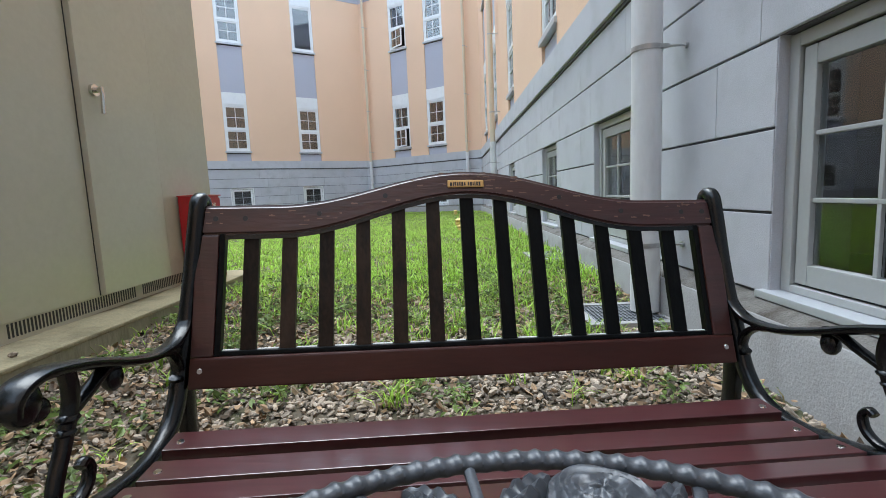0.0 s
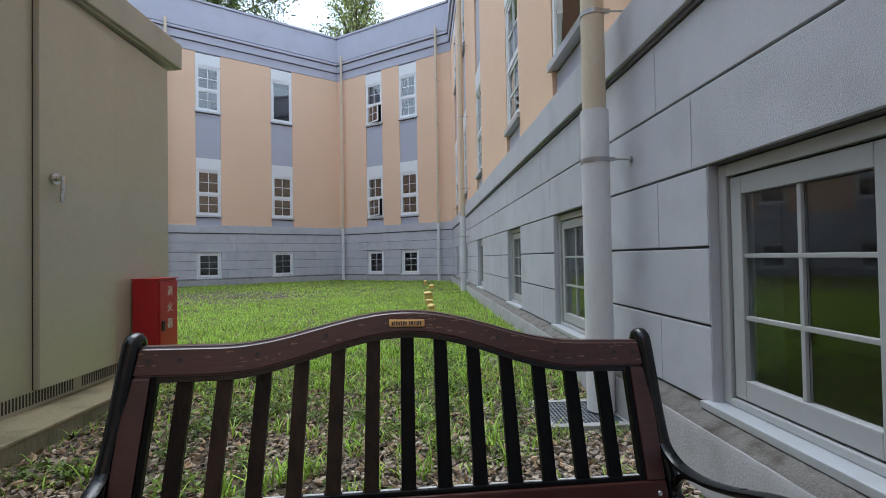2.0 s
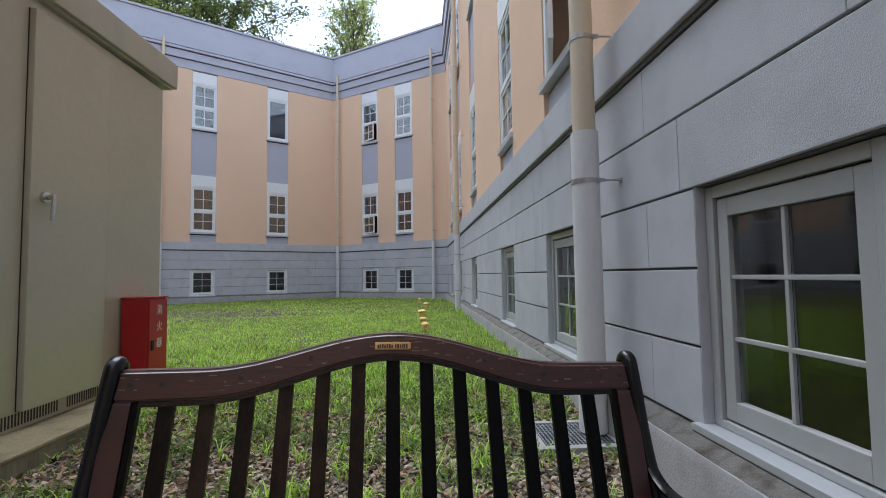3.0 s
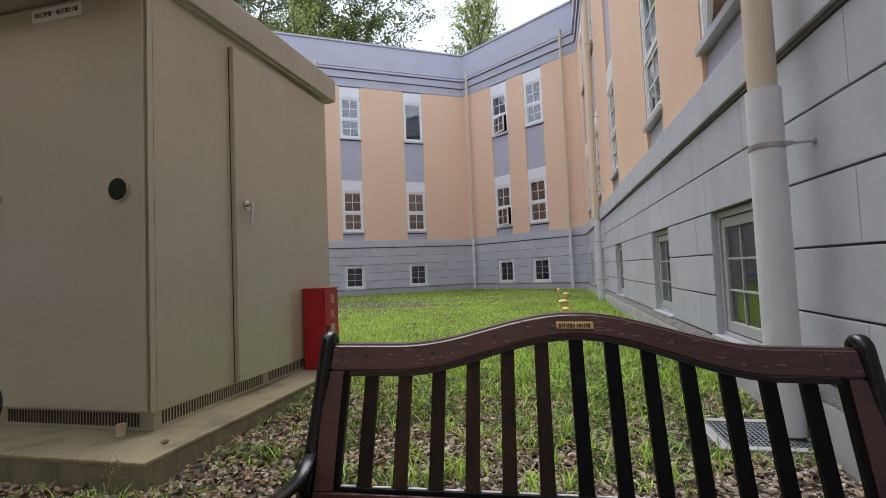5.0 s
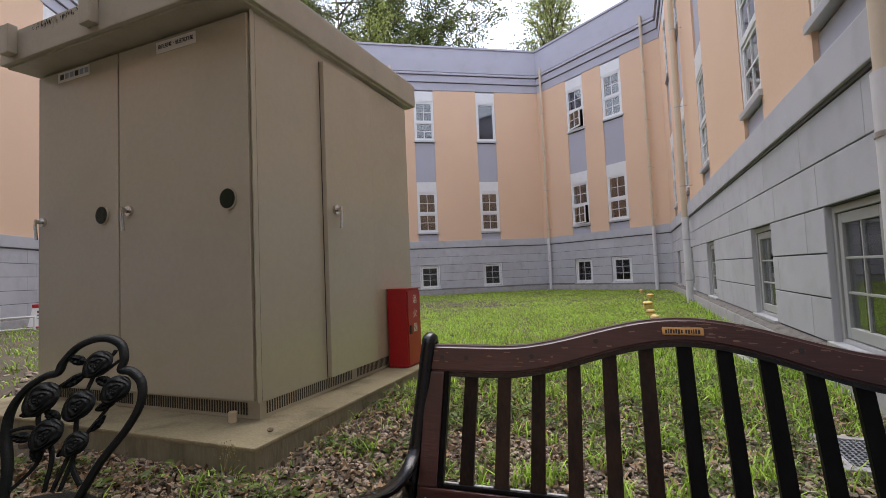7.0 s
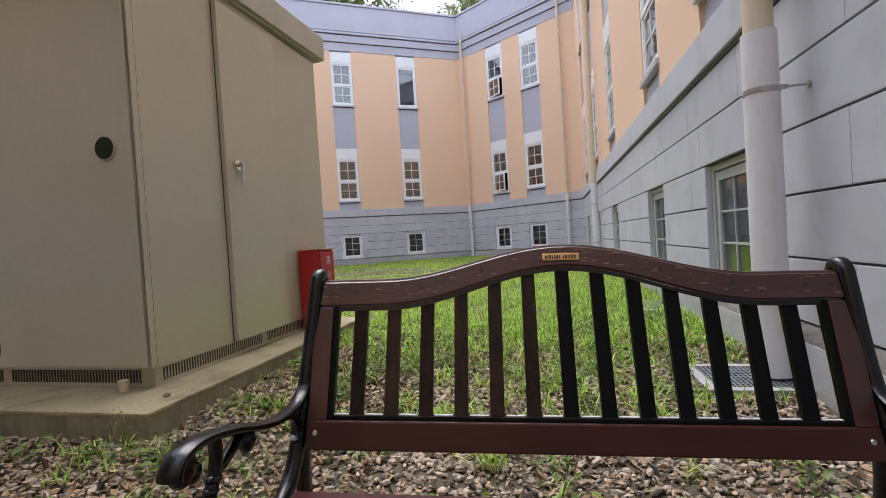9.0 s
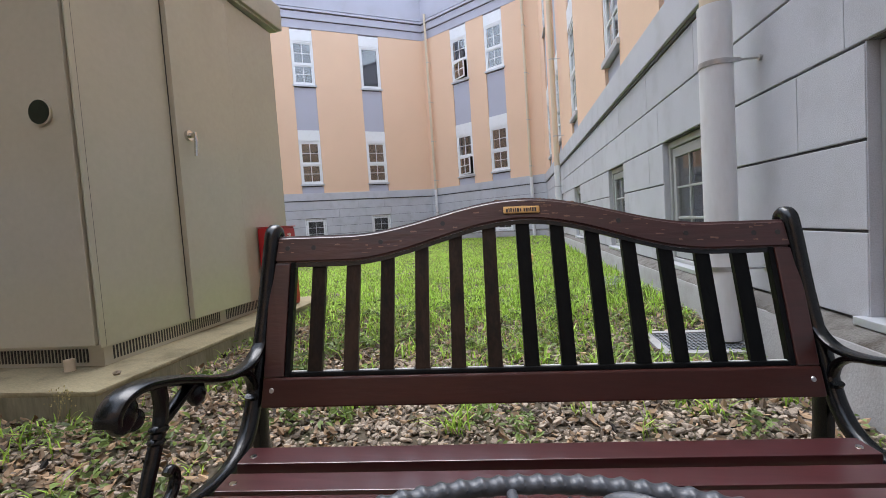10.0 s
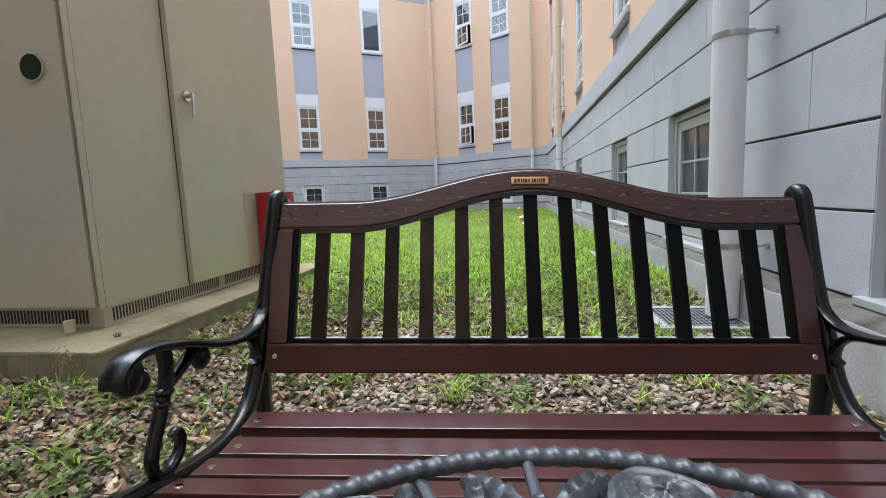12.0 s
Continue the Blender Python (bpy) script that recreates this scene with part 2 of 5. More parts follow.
def sweep(bm, points, w, h, side=Vector((1, 0, 0)), seg=10, taper=None, square=2.6, closed=False):
    """A rounded bar along the points: w along side, h across it; taper: a factor at each end."""
    rings = []
    n = len(points)
    for i, p in enumerate(points):
        a, b = points[(i - 1) % n if closed else max(i - 1, 0)], points[(i + 1) % n if closed else min(i + 1, n - 1)]
        t = (b - a).normalized()
        s = (side - t * side.dot(t)).normalized()
        u = t.cross(s)
        k = 1.0 if taper is None else taper(i / (n - 1))
        ring = []
        for j in range(seg):
            g = 2 * math.pi * j / seg
            c, d = math.cos(g), math.sin(g)
            e = (abs(c) ** square + abs(d) ** square) ** (-1 / square)
            ring.append(bm.verts.new(p + s * (c * e * w / 2 * k) + u * (d * e * h / 2 * k)))
        rings.append(ring)
    for i in range(n if closed else n - 1):
        r, q = rings[i], rings[(i + 1) % n]
        for j in range(seg):
            bm.faces.new((r[j], r[(j + 1) % seg], q[(j + 1) % seg], q[j]))
    if not closed:
        bm.faces.new(rings[0][::-1])
        bm.faces.new(rings[-1])
    return bm


def extrude_profile(bm, xs, low, high, y0, y1):
    """A board standing in x and z, its lower and upper edges given at each x."""
    cols = [[bm.verts.new(v) for v in ((x, y0, a), (x, y0, b), (x, y1, b), (x, y1, a))] for x, a, b in zip(xs, low, high)]
    for c, d in zip(cols, cols[1:]):
        for k in range(4):
            bm.faces.new((c[k], d[k], d[(k + 1) % 4], c[(k + 1) % 4]))
    bm.faces.new(cols[0])
    bm.faces.new(cols[-1][::-1])
    bmesh.ops.recalc_face_normals(bm, faces=bm.faces)
    return bm


def part(name, bm, mat, parent=None, label="", smooth=False, shift=None):
    if callable(shift):
        for v in bm.verts:
            v.co = shift(v.co)
    elif shift is not None:
        bm.transform(shift)
    bmesh.ops.recalc_face_normals(bm, faces=bm.faces)
    me = bpy.data.meshes.new(name)
    bm.to_mesh(me)
    bm.free()
    me.materials.append(mat)
    if smooth:
        for f in me.polygons:
            f.use_smooth = True
        me.set_sharp_from_angle(angle=radians(40))
    ob = new(name, me)
    ob.parent = parent
    return tagged(ob, label) if label else ob


def raw(name, verts, faces, mat, parent=None):
    me = bpy.data.meshes.new(name)
    me.from_pydata(verts, [], faces)
    me.materials.append(mat)
    ob = new(name, me)
    ob.parent = parent
    return ob


def thing(name, m, label, category, group="", kind=""):
    ob = new(name)
    ob.matrix_world = m
    ob.empty_display_size = 0.1
    return tagged(ob, label, category, group, kind)


def step(a, b, x):
    t = min(1, max(0, (x - a) / (b - a)))
    return t * t * (3 - 2 * t)


def ground_z(x, y):
    return 0.01 + 0.08 * step(0.8, 3.5, y) + 0.10 * step(-0.4, -1.5, x) * step(4.5, 2.5, y) + 0.02 * noise.noise((x * 0.7, y * 0.7, 0)) + 0.03 * noise.noise((x * 0.15, y * 0.15, 3)) * step(4, 9, y)


# ---- ground ----
def make_ground():
    bm = bmesh.new()
    xs = sorted({round(v, 3) for v in list(np.arange(-6, 2.0, 0.12)) + list(np.arange(-30, 30, 1.0)) + [-600, -120, -60, 60, 120, 600]})
    ys = sorted({round(v, 3) for v in list(np.arange(-1.5, 7, 0.12)) + list(np.arange(-20, 40, 1.0)) + [-600, -120, -50, 70, 150, 600]})
    grid = [[bm.verts.new((x, y, ground_z(x, y))) for x in xs] for y in ys]
    for j in range(len(ys) - 1):
        for i in range(len(xs) - 1):
            bm.faces.new((grid[j][i], grid[j][i + 1], grid[j + 1][i + 1], grid[j + 1][i]))
    g = part("ground", bm, M_SOIL, smooth=True)
    tagged(g, "earth ground with gravel and weeds in the courtyard", "ground", kind="structure")


make_ground()

# ---- building: frames of the four walls; u runs along the wall, v out into the yard ----
def wall_frame(ox, oy, ux, uy):
    n = math.hypot(ux, uy)
    ux, uy = ux / n, uy / n
    return Matrix(((ux, -uy, 0, ox), (uy, ux, 0, oy), (0, 0, 1, 0), (0, 0, 0, 1)))


BEND = radians(32.95)
CX, CY = -3.465, 20.59
L2 = 5.738
RX = 1.35
F_RIGHT = wall_frame(RX, 0, 0, 1)
F_TWO = wall_frame(CX + L2 * math.cos(BEND), CY - L2 * math.sin(BEND), -math.cos(BEND), math.sin(BEND))
F_ONE = wall_frame(CX, CY, -math.cos(BEND), -math.sin(BEND))
L1 = 16.0
F_ZERO = wall_frame(CX - L1 * math.cos(BEND), CY - L1 * math.sin(BEND), math.sin(radians(28)), -math.cos(radians(28)))

# assumed wall out of view, placed to hold back skylight from behind
F_BACK = wall_frame(-22.0, -9.0, 1, 0)

WW = 0.86
CELLAR = (0.345, 1.345)
FLOORS = ((2.63, 4.89), (6.57, 8.85))
ROWS_Z = (0.345, 0.675, 1.005, 1.345, 1.685, 2.04)
BELT, WALLTOP, CORNICE_TOP = (2.04, 2.36), 8.87, 10.80
DEEP = 0.32


def window_cellar(name, m, paint, ww, lopsided=False):
    w = thing(name, m, "white basement window with six panes and a metal sill", "window", "basement windows", "structure")
    a, b, z0, z1 = -ww / 2 + 0.005, ww / 2 - 0.005, 0.02, 0.995
    f, f0 = 0.05, 0.107 if lopsided else 0.05
    part("window_frame", boxes([(a, a + f0, -0.12, -0.045, z0, z1), (b - f, b, -0.12, -0.045, z0, z1), (a + f0, b - f, -0.12, -0.045, z1 - f, z1), (a + f0, b - f, -0.12, -0.045, z0, z0 + 0.03)], 0.004), paint, w)
    a, b, z0, z1 = a + f0 + 0.008, b - f - 0.008, z0 + 0.038, z1 - f - 0.008
    part("gasket", boxes([(a - 0.0075, a - 0.0005, -0.115, -0.075, z0, z1), (b + 0.0005, b + 0.0075, -0.115, -0.075, z0, z1), (a, b, -0.115, -0.075, z1 + 0.0005, z1 + 0.0075), (a, b, -0.115, -0.075, z0 - 0.0075, z0 - 0.0005)]), M_GASKET, w)
    s = 0.060 if lopsided else 0.072
    g = (a + s, b - s, z0 + 0.078, z1 - 0.072)
    part("sash", boxes([(a, g[0], -0.10, -0.058, z0, z1), (g[1], b, -0.10, -0.058, z0, z1), (g[0], g[1], -0.10, -0.058, g[3], z1), (g[0], g[1], -0.10, -0.058, z0, g[2])], 0.004), paint, w)
    mid = (g[0] + g[1]) / 2
    part("glazing_bar", boxes([(mid - 0.0085, mid + 0.0085, -0.092, -0.066, g[2], g[3])], 0.003), paint, w)
    h = (g[3] - g[2]) / 3
    for k in (1, 2):
        part("glazing_bar", boxes([(g[0], g[1], -0.0915, -0.0655, g[2] + h * k - 0.0085, g[2] + h * k + 0.0085)], 0.003), paint, w)
    for c in range(2):
        for k in range(3):
            x0, x1 = (g[0], mid - 0.0085) if c == 0 else (mid + 0.0085, g[1])
            p = part("pane", boxes([(x0, x1, -0.083, -0.079, g[2] + h * k + 0.006, g[2] + h * (k + 1) - 0.006)]), M_GLASS, w)
            p.visible_shadow = False
    part("window_sill", boxes([(-ww / 2 - 0.03, ww / 2 + 0.03, -0.06, 0.035, -0.012, 0.019)], 0.004), M_ALU, w)
    return w


def window_upper(name, m, kind_of="barred", swing=0.0, ww=WW):
    w = thing(name, m, {"barred": "white two-part window with barred panes, closed", "plain": "white window with one plain dark pane", "open": "white window with its lower sash pushed open"}[kind_of], "window", "upper floor windows", "structure")
    a, b = -ww / 2 + 0.005, ww / 2 - 0.005
    z0, z1, head = 0.10, 2.25, 1.82
    part("head_panel", boxes([(a, b, -0.10, -0.02, head, z1)], 0.005), M_WHITE, w)
    f = 0.06
    rows = [(a, a + f, -0.10, -0.03, z0, head), (b - f, b, -0.10, -0.03, z0, head), (a + f, b - f, -0.10, -0.03, head - f, head), (a + f, b - f, -0.10, -0.03, z0, z0 + f)]
    split = z0 + 0.80
    if kind_of != "plain":
        rows.append((a + f, b - f, -0.10, -0.03, split - 0.03, split + 0.03))
    part("window_frame", boxes(rows, 0.005), M_WHITE, w)
    part("window_sill", boxes([(-ww / 2 - 0.04, ww / 2 + 0.04, -0.08, 0.018, 0.03, 0.10)], 0.006), M_ALU, w)
    spans = [(z0 + f, head - f)] if kind_of == "plain" else [(z0 + f, split - 0.03), (split + 0.03, head - f)]
    for i, (p, q) in enumerate(spans):
        bm = bmesh.new()
        s = 0.05
        x0, x1 = a + f, b - f
        for r in ((x0, x0 + s, p, q), (x1 - s, x1, p, q), (x0 + s, x1 - s, p, p + s), (x0 + s, x1 - s, q - s, q)):
            box(bm, r[0], r[1], -0.085, -0.045, r[2], r[3])
        mid, zm = (x0 + x1) / 2, (p + q) / 2
        turn = Matrix.Identity(4)
        if kind_of == "open" and i == 0:
            turn = Matrix.Translation((x1, -0.045, 0)) @ Matrix.Rotation(-swing, 4, "Z") @ Matrix.Translation((-x1, 0.045, 0))
        if kind_of != "plain":
            box(bm, mid - 0.012, mid + 0.012, -0.08, -0.05, p + s, q - s)
            box(bm, x0 + s, x1 - s, -0.0795, -0.0495, zm - 0.012, zm + 0.012)
        sash = part("sash", bm, M_WHITE, w, shift=turn)
        cells = [(x0 + s, x1 - s, p + s, q - s)] if kind_of == "plain" else [(c, d, e, g) for c, d in ((x0 + s, mid - 0.012), (mid + 0.012, x1 - s)) for e, g in ((p + s, zm - 0.012), (zm + 0.012, q - s))]
        for c, d, e, g in cells:
            part("pane", boxes([(c, d, -0.067, -0.063, e, g)]), M_GLASSUP, w, shift=turn).visible_shadow = False
    return w


def clear_spans(u0, u1, holes):
    out, at = [], u0
    for a, b in sorted(holes):
        if a > at:
            out.append((at, min(a, u1)))
        at = max(at, b)
    if at < u1:
        out.append((at, u1))
    return [(a, b) for a, b in out if b - a > 0.02]


def facade(name, fr, u0, u1, columns, label, joints=1.13, plain=(), opened=(), ww=WW):
    """One wall of the building: rusticated base, belt, plaster field with window columns, cornice."""
    w = thing(name, fr, label, "wall", kind="structure")
    holes = [(c - ww / 2, c + ww / 2) for c in columns]
    # core of the base, with through openings
    rows = [(a, b, -DEEP, -0.018, -0.3, BELT[0]) for a, b in clear_spans(u0, u1, holes)]
    for a, b in holes:
        rows += [(a, b, -DEEP, -0.018, -0.3, CELLAR[0]), (a, b, -DEEP, -0.018, CELLAR[1], BELT[0])]
    part("base_core", boxes(rows), M_GROOVE, w, "dark joints of the rusticated base")
    # plaster field
    rows = [(a, b, -DEEP, -0.02, BELT[1], WALLTOP) for a, b in clear_spans(u0, u1, holes)]
    part("plaster_field", boxes(rows), M_ORANGE, w, "pale orange plaster")
    rows = []
    for a, b in holes:
        rows += [(a, b, -DEEP, -0.06, BELT[1], FLOORS[0][0]), (a, b, -DEEP, -0.06, FLOORS[0][1], FLOORS[1][0]), (a, b, -DEEP, -0.06, FLOORS[1][1], WALLTOP)]
    for r in rows:
        part("grey_panel", boxes([r]), M_PANEL, w)
    part("belt_course", boxes([(u0, u1, -DEEP, 0.035, BELT[0] + 0.03, BELT[1])], 0.008), M_STONE, w, "grey string course")
    # dark strip colours in the shade below the belt
    part("belt_shade_strip", boxes([(u0, u1, -DEEP, 0.012, BELT[0], BELT[0] + 0.028)]), M_GROOVE, w)
    for k, (z0, z1, out) in enumerate(((WALLTOP, 9.22, 0.0), (9.22, 9.50, 0.06), (9.53, 9.62, 0.12), (9.65, 10.18, 0.10), (10.20, 10.72, 0.05), (10.72, CORNICE_TOP, 0.10))):
        part("cornice_band", boxes([(u0, u1, -DEEP, out, z0, z1)], 0.01), M_CORNICE, w)
    # dark core shows between the bands as their painted shade lines
    part("cornice_core", boxes([(u0, u1, -DEEP, 0.02, 9.2, 10.75)]), M_GROOVE, w)
    # rusticated blocks
    for k in range(len(ROWS_Z) - 1):
        z0, z1 = ROWS_Z[k] + 0.006, ROWS_Z[k + 1] - 0.006
        cut = holes if z0 < CELLAR[1] - 0.05 else []
        for a, b in clear_spans(u0, u1, cut):
            ends = [a]
            at = math.floor(a / joints) * joints + (0.735 if k % 2 else 0.0) * joints
            while at < b - 0.12:
                if at > a + 0.12:
                    ends.append(at)
                at += joints
            ends.append(b)
            for c, d in zip(ends, ends[1:]):
                part("block", boxes([(c + (0.0015 if c > a else 0), d - (0.0015 if d < b else 0), -0.03, 0.0, z0, z1)], 0.004), M_STONE, w)
    for a, b in holes:
        part("jamb", boxes([(a - 0.001, a + 0.004, -0.2, -0.004, CELLAR[0], CELLAR[1]), (b - 0.004, b + 0.001, -0.2, -0.004, CELLAR[0], CELLAR[1])]), M_STONE, w)
    # footing
    bm = bmesh.new()
    n = max(2, int((u1 - u0) / 0.12))
    prof = [(-0.1, 0.335), (0.0, 0.33), (0.06, 0.312), (0.105, 0.29), (0.115, 0.26), (0.115, -0.3), (-0.1, -0.3)]
    vs = []
    for i in range(n + 1):
        u = u0 + (u1 - u0) * i / n
        e = 0.012 * noise.noise((u * 2.0, 1, 5)) + 0.006 * noise.noise((u * 9, 2, 5))
        vs.append([bm.verts.new((u, v + (e if 0.02 < v else 0), z + (0.5 * e if z > 0.2 else 0))) for v, z in prof])
    for p, q in zip(vs, vs[1:]):
        for j in range(len(prof)):
            bm.faces.new((p[j], q[j], q[(j + 1) % len(prof)], p[(j + 1) % len(prof)]))
    part("footing", bm, M_FOOTING, w, "pale concrete footing", smooth=True)
    top = [(-0.012, 0.338), (0.012, 0.334), (0.058, 0.318), (0.092, 0.302), (0.101, 0.291)]
    bm = bmesh.new()
    vs = []
    for i in range(2 * n + 1):
        u = u0 + (u1 - u0) * i / (2 * n)
        e = 0.012 * noise.noise((u * 2.0, 1, 5)) + 0.006 * noise.noise((u * 9, 2, 5))
        vs.append([bm.verts.new((u, v + (e if v > 0.02 else 0) + 0.006 * (v > 0.1) * noise.noise((u * 14, 4, 1)), z + (0.5 * e if v > 0.02 else 0) + 0.002)) for v, z in top])
    for p, q in zip(vs, vs[1:]):
        for j in range(len(top) - 1):
            bm.faces.new((p[j], q[j], q[j + 1], p[j + 1]))
    part("footing_ledge", bm, M_LEDGE, w, "weathered dirty top of the footing", smooth=True)
    # added plain rooms, coloured dark so the windows look unlit inside
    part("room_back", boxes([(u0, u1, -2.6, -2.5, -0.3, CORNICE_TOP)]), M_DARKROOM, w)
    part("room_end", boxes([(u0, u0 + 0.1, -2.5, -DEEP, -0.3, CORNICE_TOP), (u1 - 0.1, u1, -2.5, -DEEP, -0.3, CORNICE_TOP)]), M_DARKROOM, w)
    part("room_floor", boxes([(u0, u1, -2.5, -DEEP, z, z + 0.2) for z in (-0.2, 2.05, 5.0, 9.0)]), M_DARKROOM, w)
    for i, c in enumerate(columns):
        at = fr @ Matrix.Translation((c, 0, CELLAR[0]))
        near = "cellar near" if name == "wall_right" else "cellar far"
        if near not in PROTO:
            # near frames get the shaded copy of the white, far ones the white
            PROTO[near] = window_cellar("window", at, M_FRAMESHADE if name == "wall_right" else M_WHITE, ww, name == "wall_right")
        else:
            copy_thing(PROTO[near], at)
        for fl in (0, 1):
            kind = "plain" if (i, fl) in plain else "open" if (i, fl) in opened else "barred"
            at = fr @ Matrix.Translation((c, 0, FLOORS[fl][0]))
            if (kind, ww) not in PROTO:
                PROTO[kind, ww] = window_upper("window", at, kind, radians(16), ww)
            else:
                copy_thing(PROTO[kind, ww], at)
    return w


PROTO = {}
facade("wall_right", F_RIGHT, -9.0, 18.2, (-0.8, 1.44, 3.70, 5.95, 9.44, 12.4, 15.4), "grey rusticated basement wall under pale orange plaster", opened=((2, 0),), ww=0.84)
facade("wall_far_right", F_TWO, -0.25, L2 + 0.15, (L2 - 3.748, L2 - 2.012), "far building wall of orange plaster over grey base", opened=((1, 0), (1, 1)))
facade("wall_far_left", F_ONE, -0.15, L1 + 0.25, (2.437, 5.18, 7.92, 10.66, 13.4), "far building wall of orange plaster over grey base", plain=((0, 1),))
# added wall without windows, never in view; it blocks light from behind
facade("wall_behind", F_BACK, 0.0, 24.0, (), "unseen plain wall behind the table, added to close the yard and cut light")
facade("wall_left", F_ZERO, -0.25, 24.0, (2.0, 4.7, 9.0, 12.0, 15.0), "building wall of orange plaster over grey base across the yard")


# ---- downpipes ----
def downpipe(m, r, z_change, z_top, clamps, label, hopper=False):
    p = thing("downpipe", m, label, "downpipe", "rain downpipes")
    bm = bmesh.new()
    cyl(bm, (0, 0, 0.0), (0, 0, z_change), r, seg=28)
    part("lower_pipe", bm, M_PIPE, p, "pale grey thick lower pipe", smooth=True)
    bm = bmesh.new()
    cyl(bm, (0, 0, z_change - 0.05), (0, 0, z_top), r * 0.84, seg=28)
    part("upper_pipe", bm, M_PIPEBEIGE, p, "beige upper pipe", smooth=True)
    for z in clamps:
        rr = r if z < z_change else r * 0.84
        bm = bmesh.new()
        cyl(bm, (0, 0, z - 0.013), (0, 0, z + 0.013), rr + 0.004, seg=28)
        part("clamp", bm, M_STEEL, p, "steel pipe clamp", smooth=True)
        bm = bmesh.new()
        cyl(bm, (-rr * 0.75, -rr * 0.55, z), (-rr * 0.75, -0.19, z), 0.006, seg=8)
        cyl(bm, (-rr * 0.75, -0.185, z), (-rr * 0.75, -0.172, z), 0.017, seg=10)
        box(bm, -rr * 0.75 - 0.012, -rr * 0.75 + 0.012, -rr * 0.55 - 0.045, -rr * 0.55, z - 0.01, z + 0.01)
        part("bracket", bm, M_STEEL, p, smooth=True)
    return p


downpipe(F_RIGHT @ Matrix.Translation((2.60, 0.185, 0.10)), 0.078, 1.71, 10.0, (0.375, 1.42, 2.27, 4.5, 6.5, 8.5), "thick pale downpipe on steel clamps beside the wall")
downpipe(F_RIGHT @ Matrix.Translation((11.53, 0.16, 0.10)), 0.075, 1.9, 10.0, (0.5, 1.4, 2.6, 4.4, 6.2, 8.0), "pale downpipe on steel clamps beside the wall")
for fr, u, top in ((F_ONE, 6.58, 9.7), (F_TWO, L2 - 0.37, 9.75), (F_TWO, L2 - 5.2, 9.75)):
    downpipe(fr @ Matrix.Translation((u, 0.16, 0.10)), 0.06, 2.2, top, (1.2, 2.6, 4.3, 6.0, 7.7), "thin beige downpipe on the far wall")


# ---- transformer cabinet on its plinth ----
CABX, CABY, CABW, CABD, CABZ0, CABZ1 = -1.85, 1.85, 1.92, 1.90, 0.24, 2.50


def make_plinth():
    p = thing("plinth", Matrix.Identity(4), "weathered concrete plinth stained yellow-brown under the metal cabinet", "plinth")
    part("plinth_body", boxes([(-4.1, -1.57, 1.54, 3.85, -0.2, 0.225)], 0.008), M_PLINTH, p)
    part("plinth_cap", boxes([(-4.103, -1.567, 1.537, 3.853, 0.217, 0.241)], 0.008), M_PLINTHTOP, p, "worn top slab with chipped edges")


make_plinth()


def lever_handle(parent, m):
    bm = bmesh.new()
    cyl(bm, (0, 0, 0), (0, 0.018, 0), 0.031, seg=20)
    cyl(bm, (0, 0.015, 0), (0, 0.05, 0), 0.014, seg=14)
    h = part("handle", bm, M_CHROME, parent, "chrome lever handle", smooth=True, shift=m)
    bm = bmesh.new()
    sweep(bm, smooth_line([(0, 0.05, 0.015), (0, 0.052, -0.03), (0, 0.048, -0.08), (0, 0.045, -0.125)]), 0.026, 0.015)
    part("lever", bm, M_CHROME, h, smooth=True, shift=m)


